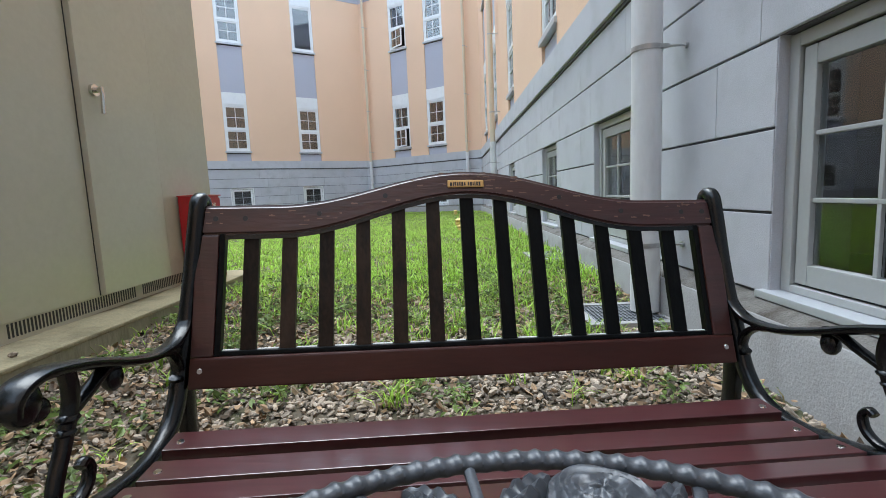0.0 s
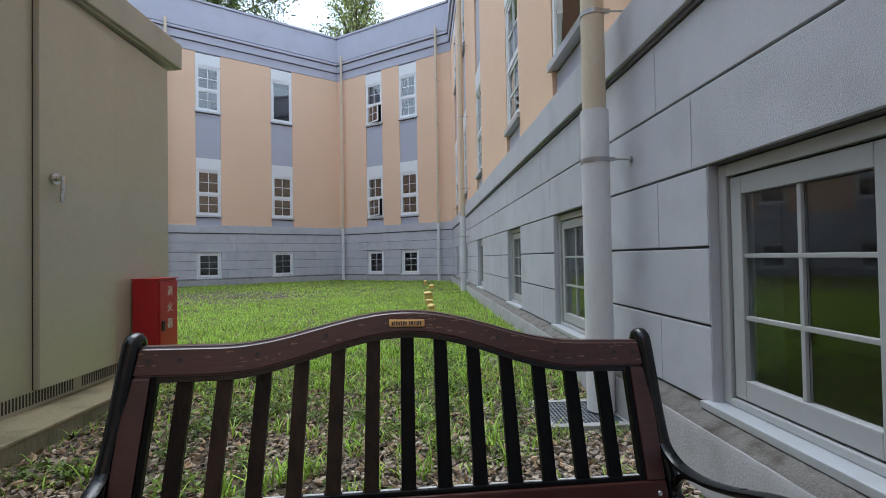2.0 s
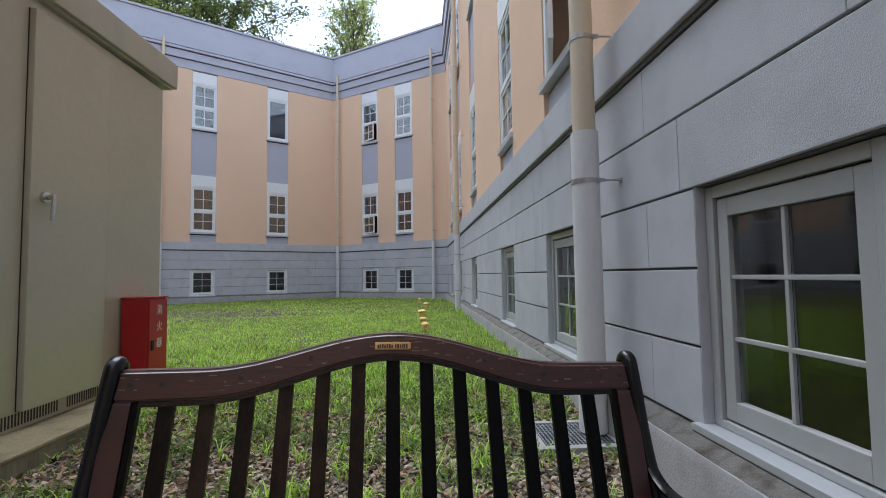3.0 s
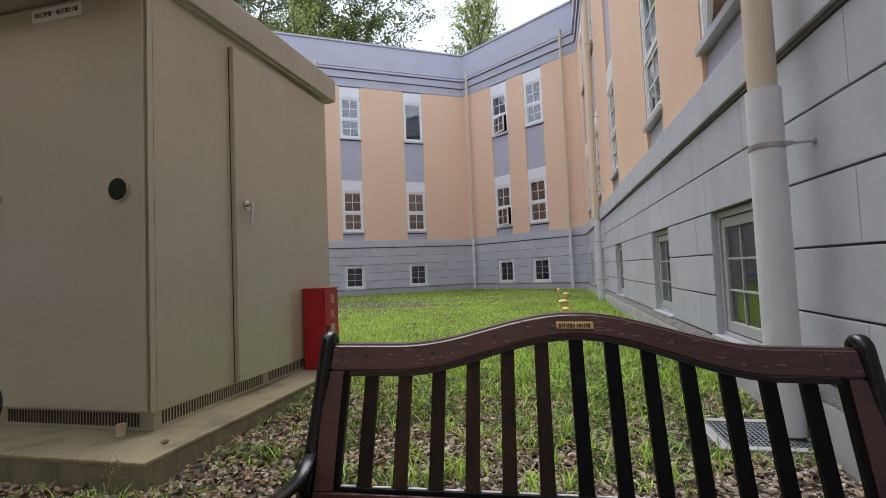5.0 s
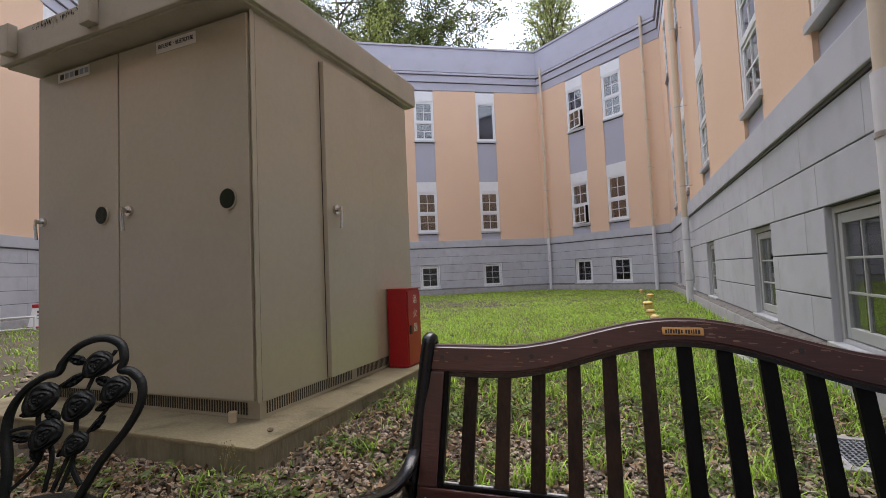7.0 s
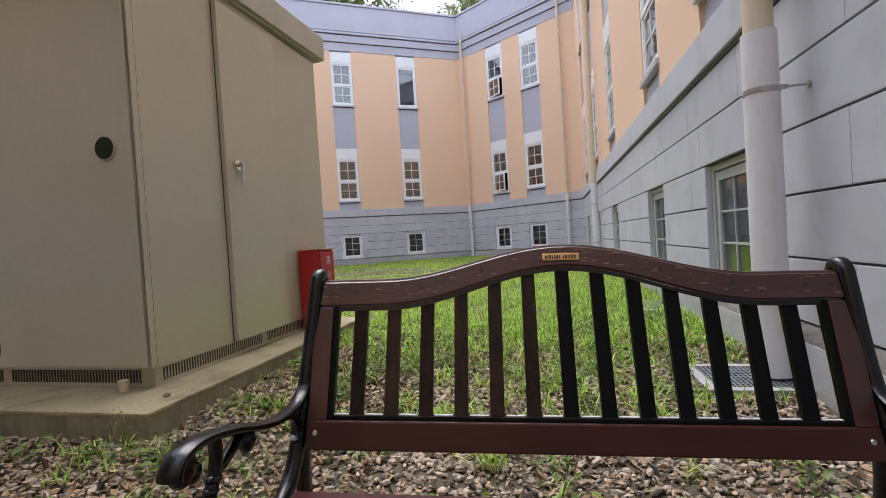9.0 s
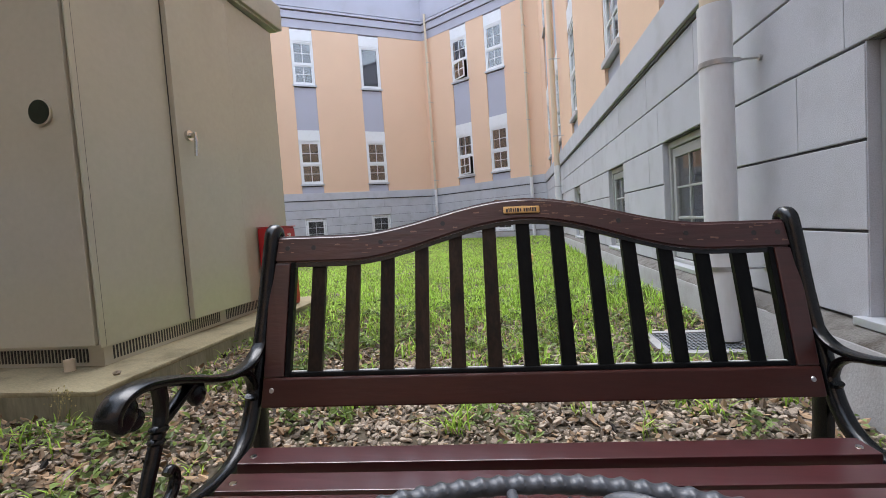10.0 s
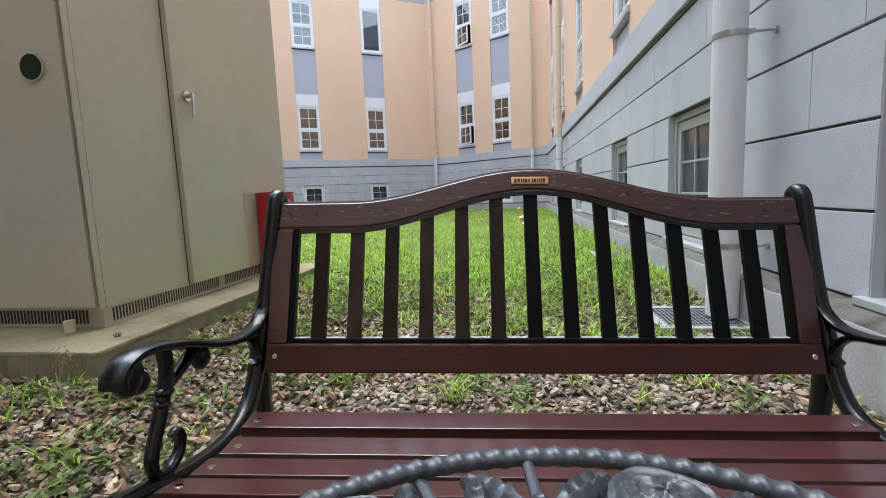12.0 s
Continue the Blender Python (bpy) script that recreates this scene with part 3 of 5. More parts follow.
def make_cabinet():
    c = thing("electrical_cabinet", Matrix.Translation((CABX, CABY, CABZ0)), "tall olive-beige steel transformer cabinet with chrome lever handles", "cabinet")
    H = CABZ1 - CABZ0
    lo = 0.095
    part("body", boxes([(-CABW, 0, 0.02, CABD, lo, H + 0.01)]), M_CABINET, c)
    # base with louvre slots
    part("base", boxes([(-CABW + 0.01, -0.012, 0.03, CABD - 0.01, 0, lo)]), M_CABINET, c)
    slot = boxes([(0, 0.0075, 0, 0.010, 0.020, lo - 0.010)])
    first = part("louvre_slot", slot, M_INK, c)
    first.location = (-CABW + 0.06, 0.026, 0)
    spots = [(-CABW + 0.06 + i * 0.0195, 0.026) for i in range(1, 94) if i % 47 < 44] + [(-0.0185, 0.08 + i * 0.0195) for i in range(92) if i % 46 < 43]
    for x, y in spots:
        o = new("louvre_slot", first.data)
        o.parent, o.location = c, (x, y, 0)
    # front doors
    seam = -1.07
    for x0, x1, hole, hand in ((-CABW + 0.012, seam - 0.006, -1.225, -CABW + 0.075), (seam + 0.006, -0.012, -0.16, seam + 0.105)):
        bm = boxes([(x0, x1, -0.012, 0.02, lo + 0.012, H - 0.035)], 0.004)
        d = part("door", bm, M_CABINET, c, "wide flat steel door")
        bm = bmesh.new()
        cyl(bm, (hole, -0.022, 1.20), (hole, -0.008, 1.20), 0.062, seg=32)
        part("port_ring", bm, M_CABINET, d, smooth=True)
        bm = bmesh.new()
        cyl(bm, (hole, -0.024, 1.20), (hole, -0.018, 1.20), 0.055, seg=32)
        part("port_glass", bm, M_INSPECT, d, "round dark inspection glass", smooth=True)
        lever_handle(d, Matrix.Translation((hand, -0.012, 1.205)) @ Matrix.Rotation(math.pi, 4, "Z"))
    # black strip in the gap between the doors paints its shade
    part("door_seam", boxes([(seam - 0.0055, seam + 0.0055, 0.008, 0.021, lo + 0.012, H - 0.035)]), M_INK, c)
    # side door
    bm = boxes([(-0.005, 0.034, 0.617, 1.22, lo + 0.0, H - 0.06)], 0.006)
    d = part("door", bm, M_CABINET, c, "narrow raised steel side door")
    lever_handle(d, Matrix.Translation((0.034, 0.705, 1.20)) @ Matrix.Rotation(-math.pi / 2, 4, "Z"))
    # thin black strip stands for the dark gap beside the side door
    part("door_gap", boxes([(-0.004, 0.002, 0.611, 0.6165, lo, H - 0.06)]), M_INK, c)
    part("corner_strip", boxes([(-0.001, 0.007, 0.0, 0.03, lo, H)]), M_CABINET, c)
    part("seam", boxes([(0.0, 0.003, 0.03, 0.036, lo, H - 0.02)]), M_INK, c)
    # roof sheet falling to the front, with lifting lugs
    fall = Matrix(((1, 0, 0, 0), (0, 1, 0, 0), (0, 0.03, 1, 0.006), (0, 0, 0, 1)))
    r = part("roof", boxes([(-CABW - 0.06, 0.06, -0.20, CABD + 0.11, H - 0.005, H + 0.20)], 0.008), M_ROOFSHEET, c, "flat overhanging steel roof", shift=fall)
    part("drip_recess", boxes([(-CABW - 0.03, 0.03, -0.17, CABD + 0.08, H - 0.02, H - 0.002)]), M_ROOFSHEET, r, shift=fall)
    for x in (-1.0, -CABW + 0.10):
        part("lifting_lug", boxes([(x - 0.05, x + 0.05, -0.255, -0.20, H + 0.03, H + 0.22)], 0.006), M_ROOFSHEET, r)
    rnd = random.Random(12)
    bm = bmesh.new()
    for x0, x1, n in ((-1.62, -1.14, 90), (-0.84, -0.50, 60), (-0.30, 0.02, 14)):
        for _ in range(n):
            x = rnd.uniform(x0, x1)
            l, w = rnd.uniform(0.006, 0.05) * (1.25 - abs(x - (x0 + x1) / 2) / (x1 - x0) * 2), rnd.uniform(0.0015, 0.005)
            z1 = H + 0.193 - rnd.uniform(0, 0.03)
            bm.faces.new([bm.verts.new(p) for p in ((x - w, -0.2012, z1), (x + w, -0.2012, z1 - 0.003), (x + w * 0.3, -0.2012, z1 - l), (x - w * 0.4, -0.2012, z1 - l * 0.8))])
    part("mould_streak", bm, M_MOULD, r, "black mould streaks under the roof edge", shift=fall)["kind"] = "stuff"
    # small pipe stub by the base
    bm = bmesh.new()
    cyl(bm, (-0.13, -0.04, 0.0), (-0.13, -0.04, 0.055), 0.022, seg=16)
    part("vent_stub", bm, M_PIPEBEIGE, c, smooth=True)
    # sign plates with lettering bars or text
    for x0, x1, z, txt in ((-0.717, -0.388, 2.172, True), (-1.686, -1.35, 2.18, False)):
        s = part("sign_plate", boxes([(x0, x1, -0.017, -0.0125, z - 0.035, z + 0.035)], 0.002), M_PAPER, c, "white sign plate with black lettering")
        if txt:
            word("\u9ad8\u5727\u53d7\u96fb\u30fb\u4f4e\u5727\u96fb\u706f\u76e4", (x0 + x1) / 2, -0.0185, z, 0.0295, s, M_INK)
        else:
            for k in range(6):
                part("lettering_bar", boxes([(x0 + 0.03 + k * 0.052, x0 + 0.068 + k * 0.052, -0.0185, -0.0172, z - 0.018, z + 0.018)]), M_INK if k % 3 == 0 else M_BLUEINK, s)
    return c


def word(text, x, y, z, size, parent, mat, turn=None):
    cu = bpy.data.curves.new("lettering", "FONT")
    cu.body, cu.size, cu.align_x, cu.align_y, cu.extrude = text, size, "CENTER", "CENTER", 0.0006
    cu.materials.append(mat)
    ob = new("lettering", cu)
    ob.parent = parent
    ob.matrix_local = Matrix.Translation((x, y, z)) @ (turn or Matrix.Rotation(math.pi / 2, 4, "X"))
    return ob


M_INSPECT = material("dark_inspection_glass", (0.012, 0.022, 0.015), 0.25, vary=0.2, bump=0, spec=0.2)
M_MOULD = material("black_mould", (0.035, 0.032, 0.024), 0.95, vary=0.4, scale=30, bump=0.1)
M_BLUEINK = material("faded_blue_ink", (0.30, 0.38, 0.50), 0.6, vary=0.1, bump=0)
make_cabinet()


def make_extinguisher():
    e = thing("extinguisher_box", Matrix.Translation((-1.835, 3.26, 0.244)), "red steel fire extinguisher box with white lettering on the plinth", "extinguisher box")
    part("body", boxes([(0, 0.17, 0, 0.25, 0, 0.62)], 0.006), M_RED, e)
    part("door", boxes([(0.17, 0.182, 0.012, 0.238, 0.015, 0.605)], 0.004), M_RED, e)
    part("lid", boxes([(-0.004, 0.186, -0.004, 0.254, 0.62, 0.628)], 0.003), M_RED, e)
    part("latch", boxes([(0.182, 0.192, 0.03, 0.06, 0.26, 0.33)], 0.003), M_INK, e, "black latch")
    t = Matrix.Rotation(math.pi / 2, 4, "Z") @ Matrix.Rotation(math.pi / 2, 4, "X")
    for i, ch in enumerate("\u6d88\u706b\u5668"):
        word(ch, 0.1835, 0.135, 0.53 - 0.115 * i, 0.075, e, M_PAPER, t)


make_extinguisher()


# ---- bench ----
BO = Vector((0.124, 0.964, 0.459))
BYAW, BROLL, BUP = radians(6.59), radians(1.85), 0.44
BFRAME = Matrix.Translation(BO) @ Matrix.Rotation(BYAW, 4, "Z") @ Matrix.Rotation(BROLL, 4, "Y") @ Matrix.Diagonal((0.991, 1, 0.996, 1))
REC = 0.355


def make_bench():
    b = thing("garden_bench", BFRAME @ Matrix.Translation((0, 0, -BUP)), "red-brown slatted garden bench with black cast-iron scroll arms", "bench")
    up = Matrix.Translation((0, 0, BUP))
    shear = lambda c: Vector((c.x, c.y + REC * c.z - 0.018 * (c.x / 0.6) ** 2 * max(0, c.z) / 0.3, c.z + BUP))
    bell = lambda x: math.cos(min(abs(x) / 0.42, 1) * math.pi / 2) ** 2
    xs = [-0.59 + 1.18 * i / 72 for i in range(73)]
    bm = bmesh.new()
    extrude_profile(bm, xs, [0.266 + 0.081 * bell(x) for x in xs], [0.327 + 0.071 * bell(x) for x in xs], -0.016, 0.018)
    es = [e for e in bm.edges if len(e.link_faces) == 2 and e.calc_face_angle(0) > 1.0]
    bmesh.ops.bevel(bm, geom=es, offset=0.006, segments=3, affect="EDGES")
    rail = part("top_rail", bm, M_WOODTOP, b, "arched wooden top rail with flaking paint", smooth=True, shift=shear)
    rnd = random.Random(4)
    bm = bmesh.new()
    for i in range(70):
        x = rnd.gauss(0.12, 0.27) if i % 3 else rnd.uniform(-0.57, 0.57)
        if abs(x) > 0.57:
            continue
        z = 0.266 + 0.081 * bell(x) + rnd.uniform(0.012, 0.055)
        l, h = rnd.uniform(0.004, 0.020), rnd.uniform(0.0006, 0.0018)
        y = -0.0166
        pts = [(x + l * (k / 4 - 0.5), y, z + h * (0.5 + rnd.random()) * s - (x > 0) * 0.05 * l * (k / 4)) for s in (1, -1) for k in ((0, 1, 2, 3, 4) if s == 1 else (4, 3, 2, 1, 0))]
        bm.faces.new([bm.verts.new(p) for p in pts])
    part("paint_chip", bm, M_CHIP, rail, "bare wood where paint flaked off", shift=shear)["kind"] = "stuff"
    for x in (-0.55, -0.49, -0.335, -0.19, 0.215, 0.36, 0.505, 0.555):
        bm = bmesh.new()
        cyl(bm, (x, -0.0172, 0.300 + 0.078 * bell(x)), (x, -0.010, 0.300 + 0.078 * bell(x)), 0.0055, seg=12)
        part("dowel_plug", bm, M_GASKET, rail, shift=shear)
    for s in (-1, 1):
        part("stile", boxes([(min(s * 0.543, s * 0.588), max(s * 0.543, s * 0.588), -0.015, 0.017, 0.025, 0.266)], 0.003), M_WOODTOP, b, shift=shear)
    part("lower_rail", boxes([(-0.588, 0.588, -0.017, 0.017, -0.034, 0.024)], 0.004), M_RAIL, b, shift=shear)
    # iron insert: border and slats
    for rows in ([(-0.543, -0.531, -0.012, 0.008, 0.024, 0.268)], [(0.531, 0.543, -0.012, 0.008, 0.024, 0.268)], [(-0.531, 0.531, -0.012, 0.006, 0.0245, 0.0335)]):
        part("insert_border", boxes(rows, 0.002), M_SLATBLACK, b, shift=shear)
    for i in range(14):
        x0, x1 = -0.531 if i == 0 else -0.4775 + 0.079 * (i - 1) + 0.0165, 0.531 if i == 13 else -0.4775 + 0.079 * i - 0.0165
        # thin pale strips paint in the bright sky line between the slats
        part("edge_glint", boxes([(x0 + 0.002, x1 - 0.002, -0.0075, -0.0010, 0.033, 0.0348)], 0.0006), M_EDGEGLINT, b, "pale strip painted as the bright glint on the border", shift=shear)
    bm = bmesh.new()
    xi = [-0.531 + 1.062 * i / 60 for i in range(61)]
    extrude_profile(bm, xi, [0.256 + 0.081 * bell(x) for x in xi], [0.2655 + 0.081 * bell(x) for x in xi], -0.012, 0.012)
    part("insert_border", bm, M_IRON, b, shift=shear)
    for i in range(13):
        x = -0.4775 + 0.0790 * i
        bm = bmesh.new()
        extrude_profile(bm, [x - 0.0155, x - 0.012, x + 0.012, x + 0.0155], [0.034] * 4, [0.262 + 0.081 * bell(x)] * 4, -0.008, 0.004)
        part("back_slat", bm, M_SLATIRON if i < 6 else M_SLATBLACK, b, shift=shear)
    # seat slats
    for i, (y, z, tilt) in enumerate(((-0.140, -0.087, 2), (-0.220, -0.093, -1), (-0.304, -0.080, -8), (-0.385, -0.058, -15), (-0.470, -0.040, -8), (-0.565, -0.030, 8))):
        m = up @ Matrix.Translation((0, y, z)) @ Matrix.Rotation(radians(tilt), 4, "X")
        sl = part("seat_slat", boxes([(-0.574, 0.574, -0.0285, 0.0285, -0.014, 0.008)], 0.0016), M_WOOD, b, shift=m)
        for s in (-1, 1):
            bm = bmesh.new()
            cyl(bm, (s * 0.553, -0.004, 0.006), (s * 0.553, -0.004, 0.0095), 0.0078, 0.006, seg=14)
            part("screw", bm, M_CHROME, sl, "bright coach screw", smooth=True, shift=m)
    for s in (-1, 1):
        bm = bmesh.new()
        cyl(bm, (s * 0.567, -0.0165, 0), (s * 0.567, -0.0195, 0), 0.0058, 0.0045, seg=14)
        part("screw", bm, M_STEEL, b, "bright coach screw", smooth=True, shift=shear)
    # cast-iron ends
    for s in (-1, 1):
        x = s * 0.588
        ends = lambda c, s=s: Vector((c.x + s * (0.004 * min(1.4, max(0, -c.y / 0.38)) + 0.021 * min(1, max(0, (0.32 - c.z) / 0.3))), c.y, c.z + BUP))
        arms = lambda c, s=s: ends(c) + Vector((0, 0, 0.017 * min(1.2, max(0, -c.y / 0.38))))
        pts = lambda rows, k=6: smooth_line([(x, y, z) for y, z in rows], k)
        def iron(name, rows, w, h, label="", taper=None, k=6):
            bm = bmesh.new()
            sweep(bm, pts(rows, k), w, h, seg=12, taper=taper)
            return part(name, bm, M_IRON, b, label, smooth=True, shift=arms if name.startswith("arm") else ends)
        iron("back_post", [(0.113, 0.324), (0.108, 0.337), (0.096, 0.340), (0.083, 0.325), (0.070, 0.27), (0.054, 0.19), (0.036, 0.12), (0.012, 0.05), (-0.008, -0.01), (-0.034, -0.06), (-0.075, -0.098), (-0.14, -0.116), (-0.22, -0.112), (-0.31, -0.092), (-0.40, -0.062), (-0.48, -0.040), (-0.56, -0.036), (-0.60, -0.07)], 0.034, 0.031, "iron back post sweeping into the seat rail")
        iron("rear_leg", [(0.020, 0.03), (0.012, -0.06), (0.012, -0.14), (0.03, -0.28), (0.06, -0.40), (0.08, -0.435)], 0.032, 0.044)
        iron("front_leg", [(-0.53, -0.05), (-0.55, -0.16), (-0.53, -0.27), (-0.545, -0.38), (-0.58, -0.435)], 0.036, 0.036)
        iron("leg_brace", [(0.04, -0.20), (-0.1, -0.17), (-0.25, -0.2), (-0.42, -0.17), (-0.54, -0.2)], 0.022, 0.02)
        iron("armrest", [(0.034, 0.125), (0.022, 0.098), (0.0, 0.077), (-0.04, 0.061), (-0.11, 0.060), (-0.19, 0.076), (-0.27, 0.100), (-0.335, 0.114), (-0.372, 0.117), (-0.398, 0.111), (-0.413, 0.096), (-0.415, 0.082)], 0.033, 0.016, "curved iron armrest ending in a rolled knob", taper=lambda t: 0.85 + 0.25 * min(1, t * 2))
        bm = bmesh.new()
        ball(bm, (x, -0.392, 0.090), 0.029, (0.62, 0.80, 1.0), 20)
        ball(bm, (x, -0.374, 0.076), 0.019, (0.85, 0.9, 0.9), 16)
        part("arm_knob", bm, M_IRON, b, smooth=True, shift=arms)
        iron("arm_upright", [(-0.320, 0.110), (-0.312, 0.078), (-0.314, 0.050), (-0.328, 0.010), (-0.346, -0.026), (-0.355, -0.055), (-0.346, -0.078), (-0.318, -0.082), (-0.294, -0.068), (-0.286, -0.046), (-0.295, -0.032), (-0.305, -0.037)], 0.020, 0.016, "iron arm support ending in a curl", taper=lambda t: 1.1 - 0.3 * t)
        for yy, zz, rr in ((-0.317, 0.040, 0.0150), (-0.323, 0.023, 0.0135)):
            bm = bmesh.new()
            ball(bm, (x, yy, zz), rr, (0.95, 1, 0.5))
            part("collar", bm, M_IRON, b, smooth=True, shift=arms)
        iron("arm_brace", [(-0.316, 0.046), (-0.276, 0.064), (-0.240, 0.082), (-0.21, 0.086)], 0.022, 0.013)
        bm = bmesh.new()
        ball(bm, (x, -0.222, 0.062), 0.017, (0.9, 1, 1.25))
        part("arm_rosette", bm, M_IRON, b, smooth=True, shift=arms)
        iron("arm_hook", [(-0.085, 0.056), (-0.050, 0.048), (-0.022, 0.028), (-0.012, 0.0), (-0.018, -0.018), (-0.026, -0.008)], 0.022, 0.013, taper=lambda t: 1.1 + 0.1 * t)
    # maker's plate
    bm = boxes([(-0.047, 0.038, -0.0195, -0.0160, 0.362, 0.379)], 0.003)
    p = part("name_plate", bm, M_BRASS, rail, "small brass maker's plate", shift=shear)
    rnd = random.Random(2)
    x = -0.041
    while x < 0.030:
        w = rnd.uniform(0.0022, 0.0048)
        if not -0.008 < x < -0.003:
            part("lettering_bar", boxes([(x, x + w, -0.0201, -0.0194, 0.3665 - 0.0012 * rnd.random(), 0.3735 + 0.0018 * rnd.random())]), M_INK, rail, shift=shear)
        x += w + 0.0016
    return b


make_bench()


# ---- round cast table ----
TX, TY, TZ, TR = 0.125, 0.058, 0.606, 0.284


def leaf_mesh(bm, m, length, width, up=0.012):
    n = 26
    rows = []
    for i in range(n + 1):
        t = i / n
        w = width * max(0.02, math.sin(math.pi * (0.03 + 0.94 * t ** 0.85))) ** 0.7
        hump = up * max(0.0, math.sin(math.pi * (0.05 + 0.9 * t))) ** 0.5
        row = []
        for s in (-1, -0.8, -0.4, 0, 0.4, 0.8, 1):
            z = hump * math.sqrt(max(0.0, 1 - s * s)) - 0.09 * length * (s == 0) * math.sin(math.pi * t) + 0.042 * length * math.cos(t * math.pi * 9 - 2.2 * abs(s)) * (abs(s) in (0.4, 0.8)) * math.sin(math.pi * t)
            row.append(bm.verts.new(m @ Vector((length * t, s * w / 2, z))))
        rows.append(row)
    for a, b in zip(rows, rows[1:]):
        for j in range(6):
            bm.faces.new((a[j], a[j + 1], b[j + 1], b[j]))


def rose_mesh(bm, m, r):
    """One cast rose: a lobed disc with rings of overlapping petals swirling to the middle."""
    nr, na = 20, 54
    rings = []
    for i in range(1, nr + 1):
        q = i / nr
        ring = []
        for k in range(na):
            g = 2 * math.pi * k / na
            layer = q * 3.3 + 0.30 * math.sin(3 * g + 5.2 * q)
            lip = 0.5 - 0.5 * math.cos(2 * math.pi * layer)
            edge = r * (0.93 + 0.09 * abs(math.cos(1.5 * g)))
            z = 0.36 * r * math.sqrt(max(0.0, 1 - (0.96 * q) ** 2)) + 0.085 * r * (lip - 0.4) * (1 if q < 0.97 else 0)
            ring.append(bm.verts.new(m @ Vector((edge * q * math.cos(g), edge * q * math.sin(g), z))))
        rings.append(ring)
    rings.append([bm.verts.new(m @ Vector((0.93 * r * math.cos(2 * math.pi * k / na), 0.93 * r * math.sin(2 * math.pi * k / na), -0.004))) for k in range(na)])
    top, low = bm.verts.new(m @ Vector((0, 0, 0.40 * r))), bm.verts.new(m @ Vector((0, 0, -0.005)))
    for a, b in zip(rings, rings[1:]):
        for k in range(na):
            bm.faces.new((a[k], a[(k + 1) % na], b[(k + 1) % na], b[k]))
    for k in range(na):
        bm.faces.new((top, rings[0][(k + 1) % na], rings[0][k]))
        bm.faces.new((low, rings[-1][k], rings[-1][(k + 1) % na]))


def make_table():
    t = thing("garden_table", Matrix.Translation((TX, TY, 0.02)), "round grey cast garden table with rose openwork and rope rim", "table")
    h = TZ - 0.02
    bm = bmesh.new()
    n, ridges, seg = 1380, 115, 12
    rings = []
    for i in range(n):
        a = 2 * math.pi * i / n
        ring = []
        for j in range(seg):
            g = 2 * math.pi * j / seg
            ph = (a * ridges + 0.9 * g) % (2 * math.pi)
            k = 0.0062 + 0.0021 * (0.5 + 0.5 * math.cos(ph)) ** 1.6 * (0.35 + 0.65 * max(0.0, math.sin(g)))
            ring.append(bm.verts.new(((TR + 1.25 * k * math.cos(g)) * math.cos(a), (TR + 1.25 * k * math.cos(g)) * math.sin(a), h - 0.008 + k * math.sin(g))))
        rings.append(ring)
    for i in range(n):
        r, q = rings[i], rings[(i + 1) % n]
        for j in range(seg):
            bm.faces.new((r[j], r[(j + 1) % seg], q[(j + 1) % seg], q[j]))
    part("rim", bm, M_PEWTER, t, "rope-twist rim", smooth=True)
    flat = lambda ang, r, z=0.0, rot=0.0: Matrix.Rotation(radians(-ang), 4, "Z") @ Matrix.Translation((0, r, h + z)) @ Matrix.Rotation(radians(rot), 4, "Z")
    for k in range(7):
        base = k * 360 / 7
        bm = bmesh.new()
        rose_mesh(bm, flat(base + 12, 0.238, -0.012), 0.040)
        part("rose", bm, M_PEWTER, t, smooth=True)
        bm = bmesh.new()
        for i in range(5):
            leaf_mesh(bm, flat(base - 8, 0.215, -0.008, 72 * i + 18), 0.021, 0.016, 0.008)
        ball(bm, flat(base - 8, 0.215, -0.003).translation, 0.0045, (1, 1, 0.7))
        part("star_flower", bm, M_PEWTER, t, smooth=True)
        bm = bmesh.new()
        sweep(bm, smooth_line([flat(base - 8, r, -0.010).translation for r in (0.22, 0.25, 0.28)]), 0.009, 0.008)
        part("stem", bm, M_PEWTER, t, smooth=True)
        for ang, r, rot, ln in ((-10.5, 0.226, 140, 0.058), (-5.5, 0.224, 38, 0.062), (20, 0.222, 70, 0.055), (-19, 0.215, 80, 0.050), (0, 0.205, 20, 0.05), (26, 0.2, 120, 0.05), (-14, 0.19, 200, 0.05)):
            bm = bmesh.new()
            leaf_mesh(bm, flat(base + ang, r, -0.010, rot), ln * 0.90, ln * 0.42, 0.012)
            part("leaf", bm, M_PEWTER, t, smooth=True)
        bm = bmesh.new()
        sweep(bm, smooth_line([flat(base + a, r, -0.014).translation for a, r in ((12, 0.215), (4, 0.17), (14, 0.11), (6, 0.05))]), 0.011, 0.009)
        part("stem", bm, M_PEWTER, t, smooth=True)
        bm = bmesh.new()
        sweep(bm, smooth_line([flat(base + a, r, -0.014).translation for a, r in ((26, 0.285), (28, 0.22), (36, 0.19), (43, 0.215))]), 0.010, 0.009)
        part("stem", bm, M_PEWTER, t, smooth=True)
    bm = bmesh.new()
    cyl(bm, (0, 0, h - 0.03), (0, 0, h - 0.008), 0.06, seg=24)
    cyl(bm, (0, 0, 0.18), (0, 0, h - 0.03), 0.022, seg=16)
    part("column", bm, M_PEWTER, t, smooth=True)
    for k in range(3):
        bm = bmesh.new()
        g = radians(120 * k + 30)
